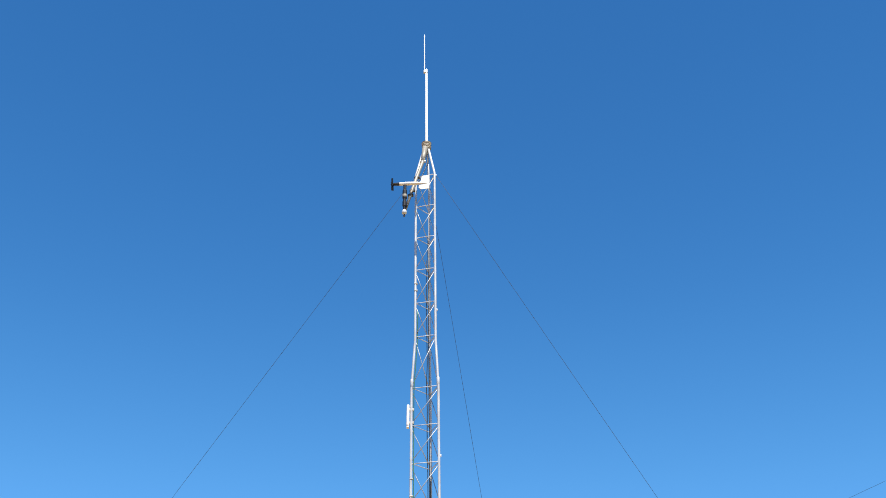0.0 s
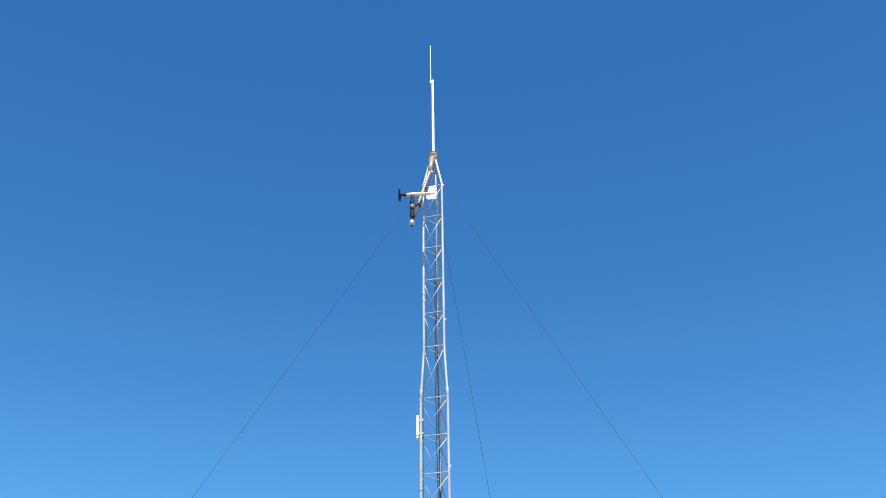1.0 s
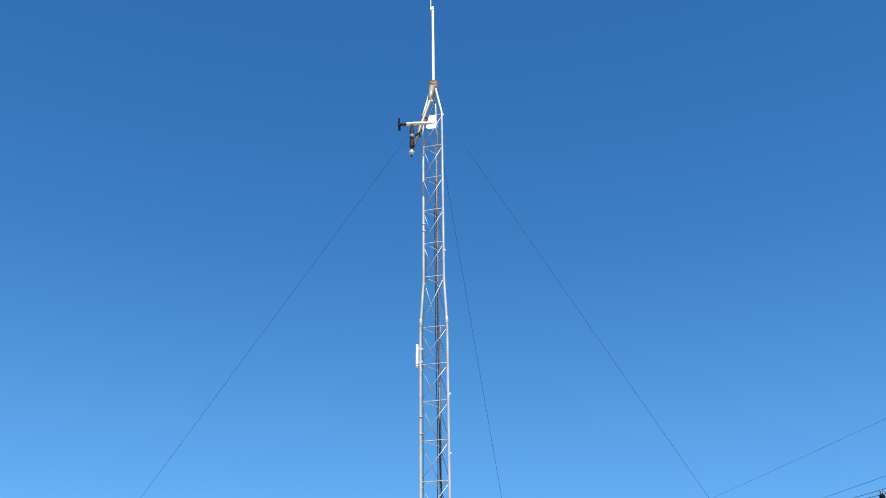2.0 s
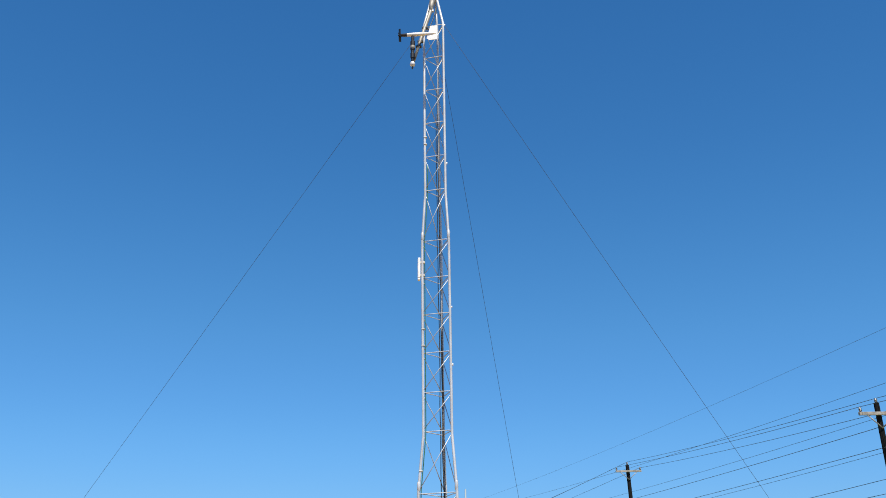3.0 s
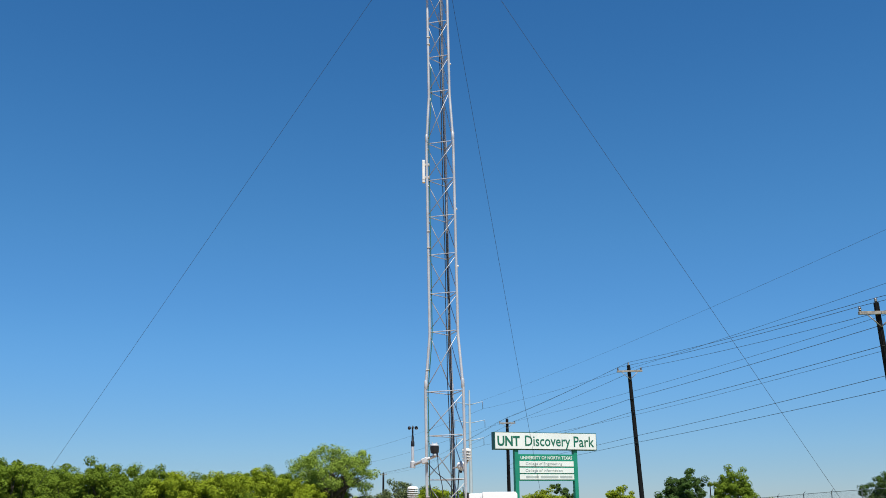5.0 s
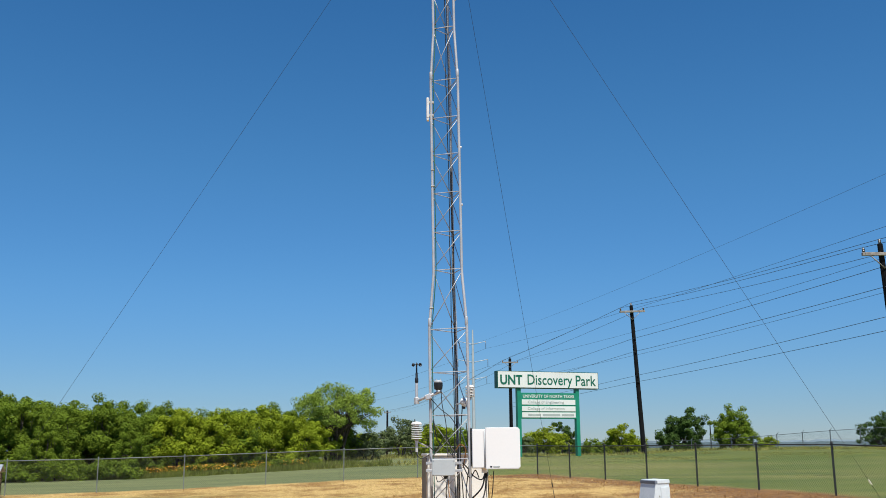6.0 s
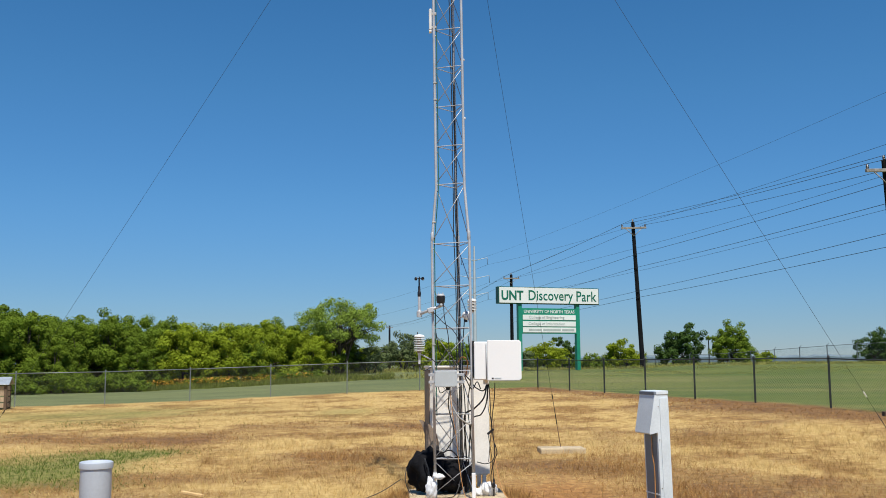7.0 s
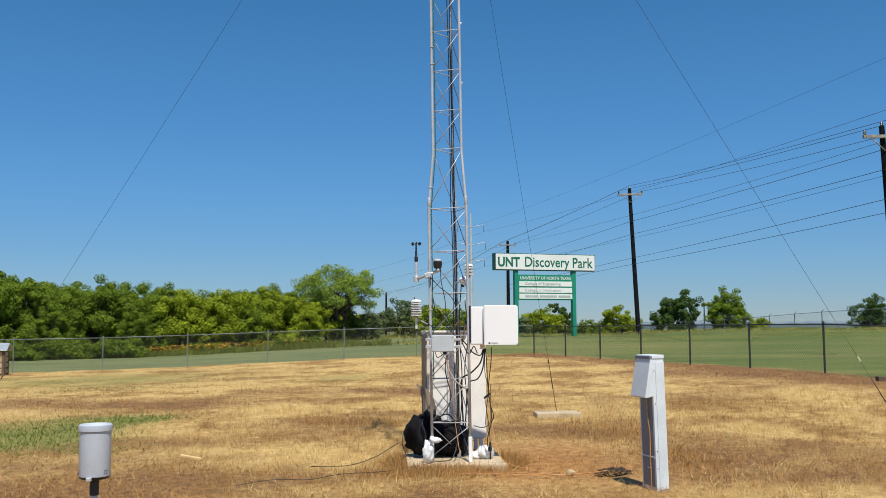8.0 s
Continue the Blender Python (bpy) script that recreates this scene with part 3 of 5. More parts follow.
def shield(at, r, plates, label, arm):
    """Radiation shield: a stack of round plates under a cap."""
    w = thing("radiation_shield", at, label, "weather sensor")
    gap = 0.0195 * r / 0.064
    for k in range(plates):
        turned("plate", [(r * 0.55, 0.006), (r * 0.97, 0), (r, 0.003), (r * 0.8, 0.009)], PLASTIC, w, 20, (0, 0, -k * gap))
    turned("core", [(r * 0.4, -plates * gap), (r * 0.4, 0.004)], BROWN_AND_SHADE, w, 12)
    turned("cap", [(r * 0.95, 0.004), (r * 0.95, 0.012), (r * 0.7, 0.028), (r * 0.2, 0.034)], PLASTIC, w, 20)
    tube("bird_spike", [(-0.02, 0, 0.03), (-0.02, 0, 0.06)], 0.006, BLACK, w, 6)
    low = -plates * gap
    turned("stem", [(0.018, low - 0.02), (0.018, low), (0.03, low + 0.005)], PLASTIC, w, 10)
    tube("bracket", [(0, 0, low - 0.005), arm], 0.008, GALV, w, 6)
    return w


s1 = shield((-0.33, -0.06, 1.85), 0.064, 9, "white louvred radiation shield bracketed to the mast", (0.13, 0.03, -0.25))
turned("probe_housing", [(0.012, -0.30), (0.014, -0.29), (0.014, -0.19)], PLASTIC, s1, 10)
cable("probe_lead", [(0, 0, -0.29), (0.01, 0, -0.34), (0.06, 0.0, -0.37), (0.14, 0.03, -0.33)], 0.006, CABLE, s1)
shield((0.278, 0.30, 2.275), 0.056, 7, "small white louvred shield behind the mast", (-0.10, -0.05, -0.16))


def cup_anemometer(at):
    w = thing("cup_anemometer", at, "black three-cup anemometer on a steel side arm", "wind sensor")
    turned("tube_stand", [(0.016, 0.0), (0.016, 0.20), (0.013, 0.21)], GALV, w, 10)
    turned("sensor_body", [(0.018, 0.19), (0.020, 0.2), (0.020, 0.24), (0.014, 0.25), (0.013, 0.30), (0.009, 0.31), (0.009, 0.40)], BLACK, w, 12)
    for k in range(3):
        a = radians(120 * k + 25)
        c = Vector((0.045 * math.cos(a), 0.045 * math.sin(a), 0.395))
        rod = tube("cup_arm", [(0, 0, 0.395), c], 0.004, BLACK, w, 5)
        m = Matrix.Rotation(a, 4, "Z") @ Matrix.Rotation(radians(90), 4, "X")
        prof = [(0.021 * math.sin(radians(q)), -0.018 * math.cos(radians(q))) for q in (5, 30, 55, 75, 90)] + [(0.017, -0.001), (0.01, -0.008)]
        turned("cup", prof, BLACK, rod, 12, c, m)
    tube("side_arm", [(-0.02, 0, -0.02), (0.27, -0.1, 0.085)], 0.017, GALV, w, 10)
    turned("end_clamp", [(0.028, -0.045), (0.03, -0.03), (0.03, 0.02), (0.022, 0.03)], GALV, w, 10)
    slab("leg_clamp", (0.13, -0.045, 0.03), (0.07, 0.07, 0.06), GALV, w, 0.008, Matrix.Rotation(radians(-20), 4, "Y"))
    return w


cup_anemometer((-0.33, -0.02, 2.125))


def dark_sensor(at):
    w = thing("sky_sensor", at, "small dark round sensor with a pale top", "weather sensor")
    turned("housing", [(0.02, -0.05), (0.045, -0.04), (0.05, 0.0), (0.05, 0.03), (0.042, 0.035)], BLACK, w, 16)
    turned("lid", [(0.047, 0.035), (0.047, 0.045), (0.03, 0.06), (0.012, 0.062)], GALV, w, 16)
    for x in (-0.025, 0.025):
        turned("stud", [(0.006, 0.05), (0.006, 0.075)], GALV, w, 8, (x, 0, 0))
    turned("base_knuckle", [(0.022, -0.08), (0.027, -0.07), (0.022, -0.05)], GALV, w, 10)
    turned("lens", [(0.010, 0), (0.014, 0.006), (0.009, 0.012)], GREY_BOX, w, 10, (0.006, -0.045, -0.065), Matrix.Rotation(radians(90), 4, "X"))
    return w


dark_sensor((-0.085, -0.13, 2.275))
ball = thing("white_dome_sensor", (0.215, 0.08, 2.10), "white rounded sensor head facing sideways", "weather sensor")
turned("dome", [(0.01, -0.05), (0.035, -0.045), (0.05, -0.02), (0.052, 0.02), (0.045, 0.03)], PLASTIC, ball, 16, (0, 0, 0), Matrix.Rotation(radians(115), 4, "Y") @ Matrix.Rotation(radians(30), 4, "X"))
tube("arm", [(0.0, 0.0, 0), (-0.10, 0.1, -0.02)], 0.009, GALV, ball, 6)
slab("neck", (-0.01, 0, -0.055), (0.03, 0.03, 0.04), BLACK, ball, 0.004)


def junction_box():
    w = thing("junction_box", (-0.03, -0.27, 1.30), "pale grey junction box strapped to the mast", "enclosure", rz=-3)
    slab("box_body", (0, 0.03, 0.088), (0.24, 0.10, 0.17), GREY_BOX, w, 0.008)
    lid = slab("lid", (0, -0.03, 0.088), (0.25, 0.022, 0.18), GREY_BOX, w, 0.007)
    for x in (-0.11, 0.11):
        for z in (0.015, 0.16):
            turned("screw", [(0.006, 0), (0.006, 0.003)], GALV, lid, 8, (x, -0.0415, z), Matrix.Rotation(radians(90), 4, "X"))
    turned("gland", [(0.022, -0.035), (0.022, -0.015), (0.028, -0.012), (0.028, 0.0)], BLACK, w, 10, (0.02, 0.02, 0))
    slab("strap", (0, 0.09, 0.13), (0.40, 0.02, 0.03), GALV, w, 0.003)
    slab("strap", (0, 0.09, 0.05), (0.40, 0.02, 0.03), GALV, w, 0.003)


junction_box()


def logger_enclosure():
    w = thing("logger_enclosure", (0.54, -0.18, 1.365), "large white fibreglass equipment enclosure on the mast", "enclosure", rz=2)
    w.scale = (0.955, 1, 0.98)
    slab("box_body", (0.0, 0.06, 0.222), (0.54, 0.16, 0.432), WHITE, w, 0.012)
    # lid with clipped corners
    bm = bmesh.new()
    a, b, c = 0.197, 0.227, 0.022
    outline = [(-a, -b + 0.006), (-a, b), (a - c, b), (a, b - c), (a, -b + c), (a - c, -b), (-a + 0.006, -b)]
    ring = [[bm.verts.new((0.078 + x, y, 0.226 + z)) for x, z in outline] for y in (-0.075, -0.018)]
    bm.faces.new(ring[0]), bm.faces.new(ring[1][::-1])
    for i in range(len(outline)):
        j = (i + 1) % len(outline)
        bm.faces.new((ring[0][j], ring[0][i], ring[1][i], ring[1][j]))
    bmesh.ops.recalc_face_normals(bm, faces=bm.faces)
    bmesh.ops.bevel(bm, geom=[e for e in bm.edges if all(v.co.y < -0.07 for v in e.verts)], offset=0.006, segments=2, affect="EDGES")
    door = part("door", bm, WHITE, w)
    tube("hinge", [(-0.125, -0.035, 0.02), (-0.125, -0.035, 0.43)], 0.009, GREY_BOX, w, 8)
    slab("maker_mark", (-0.06 + 0.0, -0.0765, 0.025), (0.022, 0.002, 0.016), BLACK, door, 0.0005, label="small dark maker's mark")
    for k, z in enumerate((0.029, 0.020)):
        slab("mark_line", (0.0, -0.0765, z), (0.085 - 0.015 * k, 0.002, 0.005), SIGN_GREY, door, 0.0005, label="illegible grey lettering bar")
    slab("back_rail", (-0.26, 0.15, 0.1), (0.06, 0.03, 0.03), GALV, w, 0.003)
    slab("back_rail", (-0.26, 0.15, 0.34), (0.06, 0.03, 0.03), GALV, w, 0.003)
    slab("side_plate", (-0.275, 0.10, 0.24), (0.02, 0.14, 0.42), BLACK, w, 0.003, label="dark mounting plate")
    turned("gland", [(0.03, -0.05), (0.03, -0.01), (0.036, 0.0)], PLASTIC, w, 12, (-0.13, 0.06, 0.006))


logger_enclosure()


def cabinet():
    w = thing("equipment_cabinet", (0.115, 0.66, 0.07), "tall cream-white sheet-metal cabinet on a low stand", "cabinet", rz=13)
    slab("body", (0, 0.12, 0.80), (0.70, 0.30, 1.27), BEIGE, w, 0.008)
    slab("door", (-0.155, -0.035, 0.80), (0.36, 0.02, 1.24), BEIGE, w, 0.006)
    slab("door", (0.205, -0.035, 0.80), (0.33, 0.02, 1.24), BEIGE, w, 0.006)
    slab("roof_lip", (0, 0.11, 1.445), (0.73, 0.35, 0.025), BEIGE, w, 0.006)
    # brown sheet puts the shade of the left side into the colour
    slab("shaded_side_panel", (-0.356, 0.12, 0.80), (0.012, 0.26, 1.22), BROWN_AND_SHADE, w, 0.003, label="cabinet side coloured brown for its shade")
    for x in (-0.31, 0.31):
        for y in (0.0, 0.24):
            slab("stand_leg", (x, y, 0.09), (0.04, 0.04, 0.18), WHITE, w, 0.003)
    slab("latch", (0.03, -0.05, 0.85), (0.02, 0.02, 0.09), GALV, w, 0.003)
    bm = bmesh.new()
    pts = [(-0.02, 0.0), (-0.025, 0.12), (-0.05, 0.24), (-0.10, 0.33), (-0.17, 0.39)]
    width = [0.16, 0.16, 0.14, 0.10, 0.03]
    grid = []
    for (x, z), wd in zip(pts, width):
        grid.append([bm.verts.new((-0.32 + x + sx * wd, -0.12 + dy, 0.44 + z)) for dy in (0, 0.006) for sx in (-0.5, 0.5)])
    for p, q in zip(grid, grid[1:]):
        for i, j in ((0, 1), (1, 3), (3, 2), (2, 0)):
            bm.faces.new((p[i], p[j], q[j], q[i]))
    bm.faces.new([grid[0][i] for i in (0, 2, 3, 1)]), bm.faces.new([grid[-1][i] for i in (0, 1, 3, 2)])
    bmesh.ops.recalc_face_normals(bm, faces=bm.faces)
    part("bent_flap", bm, BROWN_AND_SHADE, w, "bent brown metal flap")


cabinet()
pad = slab("concrete_pad", (0.09, 0.25, 0.015), (1.10, 1.10, 0.11), CONCRETE, None, 0.018, Matrix.Rotation(radians(4), 4, "Z"))
tagged(pad, "small dusty concrete footing under the mast", "footing")


def lumpy(name, c, s, mat, parent=None, seed=0, rough=0.22, freq=4.0, sub=4, fold=0.0, label=""):
    bm = bmesh.new()
    bmesh.ops.create_icosphere(bm, subdivisions=sub, radius=1.0)
    off = Vector((seed * 7.3, seed * 3.1, seed * 1.7))
    for v in bm.verts:
        d = v.co.normalized()
        k = 1 + rough * noise.fractal(d * freq * 0.5 + off, 0.9, 2.0, 4) + fold * abs(noise.noise(Vector((d.x * 9, d.y * 9, d.z * 2.5)) + off))
        k *= 1.0 if d.z > -0.4 else 0.92
        v.co = Vector((d.x * s[0] * k, d.y * s[1] * k, max(d.z * s[2] * k, -s[2] * 0.8))) + Vector(c)
    for f in bm.faces:
        f.smooth = True
    return part(name, bm, mat, parent, label)


bag = thing("black_holdall", (-0.13, 0.36, 0.07), "slumped black nylon holdall stuffed under the cabinet", "bag")
lumpy("bag_body", (-0.10, 0.0, 0.24), (0.22, 0.20, 0.265), BLACK_CLOTH, bag, 1, 0.28, 4, 4, 0.08)
lumpy("bag_end", (0.17, 0.06, 0.18), (0.23, 0.2, 0.22), BLACK_CLOTH, bag, 2, 0.28, 4, 4, 0.08)
cable("carry_strap", [(-0.36, -0.12, 0.30), (-0.37, -0.19, 0.18), (-0.33, -0.21, 0.06), (-0.28, -0.23, 0.02)], 0.005, BLACK, bag)
cable("carry_strap", [(-0.15, -0.23, 0.42), (-0.1, -0.27, 0.25), (-0.13, -0.26, 0.08)], 0.010, BLACK, bag)
wb = thing("tied_plastic_bag", (-0.22, -0.13, 0.06), "white plastic bag tied round a mast foot", "bag")
lumpy("sack", (0.02, 0.0, 0.115), (0.062, 0.05, 0.135), BAG_WHITE, wb, 5, 0.25, 5, 4, 0.12)
lumpy("knot", (0.10, -0.02, 0.255), (0.062, 0.035, 0.035), BAG_WHITE, wb, 6, 0.35, 6, 3, 0.15)
tube("bag_neck", [(0.03, 0, 0.2), (0.07, -0.01, 0.25)], [0.03, 0.02], BAG_WHITE, wb, 8)
wb2 = thing("crumpled_plastic_bag", (0.42, 0.20, 0.06), "crumpled white plastic bag on the pad", "bag")
lumpy("sack", (0.02, 0, 0.075), (0.105, 0.07, 0.085), BAG_WHITE, wb2, 8, 0.2, 4, 4, 0.08)
lumpy("corner", (-0.09, -0.02, 0.04), (0.05, 0.04, 0.05), BAG_WHITE, wb2, 9, 0.35, 5, 3, 0.15)

# ---- loose leads on the tower ----
LEADS = thing("instrument_leads", (0.056, 0.0, 0.07), "tangle of black and grey instrument leads on the mast", "cables")
lead_paths = [
    ([(-0.05, -0.25, 1.19), (-0.03, -0.26, 1.05), (0.05, -0.24, 0.90), (0.16, -0.15, 0.82), (0.2, -0.1, 0.83)], 0.013, GREY_CABLE),
    ([(-0.04, -0.25, 1.19), (-0.02, -0.3, 0.95), (0.02, -0.3, 0.7), (0.05, -0.28, 0.4), (0.10, -0.33, 0.1), (0.16, -0.42, 0.0)], 0.0055, ORANGE),
    ([(-0.05, -0.25, 1.19), (-0.06, -0.2, 1.0), (0.0, 0.0, 0.7), (-0.1, 0.1, 0.5), (-0.2, 0.0, 0.45)], 0.008, CABLE),
    ([(0.37, -0.12, 1.26), (0.33, -0.14, 1.1), (0.22, -0.1, 0.98), (0.12, 0.0, 0.90), (0.13, 0.1, 0.6), (0.15, 0.1, 0.2)], 0.012, CABLE),
    ([(0.38, -0.12, 1.26), (0.36, -0.14, 1.05), (0.30, -0.12, 0.92), (0.2, 0.0, 0.85), (0.17, 0.1, 0.5), (0.15, 0.1, 0.1)], 0.010, CABLE),
    ([(0.39, -0.12, 1.26), (0.40, -0.14, 1.1), (0.41, -0.12, 0.9), (0.42, -0.1, 0.72)], 0.007, CABLE),
    ([(0.385, -0.12, 1.26), (0.38, -0.14, 1.0), (0.42, -0.12, 0.8), (0.40, -0.1, 0.62), (0.38, -0.1, 0.4)], 0.005, CABLE),
    ([(0.46, -0.10, 1.27), (0.45, -0.12, 1.1), (0.42, -0.1, 0.8), (0.45, -0.1, 0.55), (0.43, -0.1, 0.42), (0.35, -0.1, 0.38), (0.25, -0.1, 0.4)], 0.007, CABLE),
    ([(0.45, -0.1, 0.6), (0.475, -0.1, 0.5), (0.45, -0.05, 0.42), (0.41, 0.0, 0.25), (0.42, 0.05, 0.1)], 0.007, CABLE),
    ([(-0.26, -0.05, 1.55), (-0.17, -0.12, 1.50), (-0.06, -0.1, 1.65), (0.0, -0.1, 1.5), (0.02, -0.18, 1.42)], 0.007, CABLE),
    ([(-0.22, -0.05, 2.06), (-0.12, -0.1, 1.95), (0.0, -0.1, 1.85), (0.06, -0.08, 1.72), (0.04, -0.12, 1.5), (0.03, -0.18, 1.42)], 0.006, CABLE),
    ([(-0.11, -0.12, 2.18), (-0.1, -0.12, 2.0), (-0.06, -0.1, 1.8), (-0.05, -0.12, 1.6), (-0.04, -0.18, 1.43)], 0.006, CABLE),
    ([(-0.20, -0.05, 1.85), (-0.15, -0.05, 1.6), (-0.04, 0.0, 1.5), (0.0, 0.1, 1.45)], 0.007, CABLE),
    ([(0.05, 0.1, 1.50), (0.10, 0.05, 1.56), (0.16, 0.1, 1.5), (0.13, 0.15, 1.3)], 0.010, ORANGE),
    ([(0.10, -0.18, 1.38), (0.18, -0.12, 1.30), (0.24, -0.08, 1.22), (0.33, -0.10, 1.18), (0.37, -0.12, 1.26)], 0.009, CABLE),
    ([(0.12, -0.18, 1.34), (0.2, -0.14, 1.20), (0.26, -0.1, 1.28), (0.30, -0.1, 1.2)], 0.008, CABLE),
    ([(-0.2, 0.02, 0.45), (-0.05, 0.0, 0.52), (0.05, 0.05, 0.44), (0.15, 0.0, 0.42)], 0.009, CABLE),
    ([(-0.18, -0.05, 1.25), (-0.15, -0.12, 1.16), (-0.08, -0.2, 1.2), (-0.05, -0.25, 1.20)], 0.006, CABLE),
    ([(0.17, 0.1, 1.8), (0.2, 0.05, 1.4), (0.16, 0.08, 1.0), (0.2, 0.08, 0.5), (0.18, 0.1, 0.05)], 0.008, CABLE),
    ([(0.13, 0.12, 2.0), (0.1, 0.1, 1.5), (0.13, 0.1, 0.9), (0.1, 0.08, 0.4), (0.02, -0.1, 0.06), (-0.15, -0.3, 0.03)], 0.008, CABLE),
]
for pts, r, m in lead_paths:
    cable("lead", pts, r * 0.78, m, LEADS)
slab("plug", (0.405, -0.1, 0.73), (0.025, 0.025, 0.09), BLACK, LEADS, 0.006, Matrix.Rotation(radians(50), 4, "Y"), label="black inline connector")

G = on_ground
ground_cable = thing("orange_ground_cable", (0.62, -0.25, 0.0), "orange cable snaking over the dusty ground", "cable")
cable("run", [(-0.10, 0.62, 0.9), (-0.10, 0.45, 0.5), (-0.02, 0.2, 0.13), (0.12, 0.0, 0.05), (0.27, -0.2, 0.04)], 0.0045, ORANGE, ground_cable)
cable("run", [(-0.6, -0.45, 0.03), (-0.2, -0.5, 0.04), (0.3, -0.58, 0.03), (0.75, -0.55, 0.04), (1.0, -0.4, 0.04), (1.2, -0.1, 0.03), (1.35, 0.5, 0.05)], 0.0045, ORANGE, ground_cable)
cable("run", [(-0.5, -0.35, 0.03), (0.0, -0.42, 0.04), (0.5, -0.52, 0.03), (0.9, -0.45, 0.03)], 0.004, ORANGE, ground_cable)
dark_cable = thing("black_ground_cable", (-0.4, -0.3, 0.0), "black cable trailing through dry grass", "cable")
cable("run", [(0.25, 0.1, 0.08), (0.0, -0.1, 0.06), (-0.3, -0.35, 0.05), (-0.7, -0.42, 0.04), (-1.0, -0.72, 0.03), (-1.35, -0.7, 0.03), (-1.7, -1.0, 0.02)], 0.004, CABLE, dark_cable)
cable("run", [(-0.15, 0.5, 0.25), (-0.4, 0.3, 0.12), (-0.7, 0.2, 0.04), (-1.1, 0.15, 0.04)], 0.005, CABLE, dark_cable)


# ---- guys ----
def guy(anchor, which, label):
    x, y = anchor
    base = Vector((x, y, G(x, y)))
    top = Vector((0.088 - 0.0095 * 9.0, 0.05, 0.07)) + leg_at(which, 8.98)
    g = thing("guy_wire", base, label, "guy wire", "guys of the mast")
    d = (top - base).normalized()
    reach = (top - base).length
    pts = [d * s + Vector((0, 0, -0.02 * math.sin(math.pi * s / reach))) for s in np.linspace(1.0, reach, 14)]
    tube("strand", pts, 0.0023, WIRE, g, 5)
    tube("anchor_rod", [d * -0.1, d * 0.55], 0.007, RUSTY, g, 6)
    turned("turnbuckle", [(0.004, 0), (0.008, 0.03), (0.008, 0.20), (0.004, 0.25)], WIRE, g, 8, d * 0.55, d.to_track_quat("Z", "Y").to_matrix().to_4x4())
    tube("thimble", [d * 0.78, d * 1.02], 0.005, WIRE, g, 6)
    turned("wire_clip", [(0.005, 0), (0.009, 0.01), (0.009, 0.08), (0.005, 0.10)], WHITE if which == "right" else WIRE, g, 8, d * (1.30 if which == "right" else 1.08), d.to_track_quat("Z", "Y").to_matrix().to_4x4())


guy((1.92, 5.68), "rear", "taut thin steel guy wire down to a concrete block")
guy((6.45, 2.66), "right", "taut thin steel guy wire with a bright clip")
guy((-8.14, 5.81), "left", "taut thin steel guy wire crossing the sky")
blk = slab("anchor_block", (1.90, 5.52, G(1.9, 5.5) + 0.035), (0.76, 0.46, 0.11), CONCRETE, None, 0.02, Matrix.Rotation(radians(3), 4, "Z"))
tagged(blk, "pale concrete guy anchor block in dry grass", "anchor block")
plank = slab("weathered_plank", (10.1, 10.2, G(10.1, 10.2) + 0.05), (1.2, 0.25, 0.12), DARK_WOOD, None, 0.01, Matrix.Rotation(radians(-8), 4, "Z"))
tagged(plank, "dark weathered timber lying by the fence", "timber")


# ---- rain gauge, pedestal, hutch ----
def rain_gauge():
    w = thing("rain_gauge", (-2.125, -5.06, 0), "pale grey cylindrical rain gauge on a pipe post", "rain gauge")
    barrel = turned("barrel", [(0.09, 0.685), (0.091, 0.69), (0.091, 0.955), (0.094, 0.958)], GAUGE, w, 36)
    turned("rim", [(0.091, 0.950), (0.0975, 0.954), (0.0985, 0.975), (0.0965, 0.988), (0.088, 0.993), (0.075, 0.984), (0.02, 0.93)], GAUGE, w, 36)
    turned("base_plate", [(0.03, 0.655), (0.085, 0.672), (0.092, 0.685), (0.05, 0.69)], BLACK, w, 28)
    turned("post", [(0.024, -0.1), (0.024, 0.56), (0.022, 0.57), (0.022, 0.66)], GALV, w, 14)
    turned("post_sleeve", [(0.026, 0.57), (0.027, 0.575), (0.027, 0.66)], FENCE_DARK, w, 14)
    slab("level_bracket", (0.0, -0.09, 0.676), (0.03, 0.03, 0.02), GALV, w, 0.003)
    for a in (-157, -148, -32, -23):
        for z in (0.705, 0.72):
            c = Vector((0.091 * math.cos(radians(a)), 0.091 * math.sin(radians(a)), z))
            turned("vent_screw", [(0.0036, -0.002), (0.0036, 0.002)], BLACK, barrel, 6, c, Vector((c.x, c.y, 0)).to_track_quat("Z", "Y").to_matrix().to_4x4())


rain_gauge()


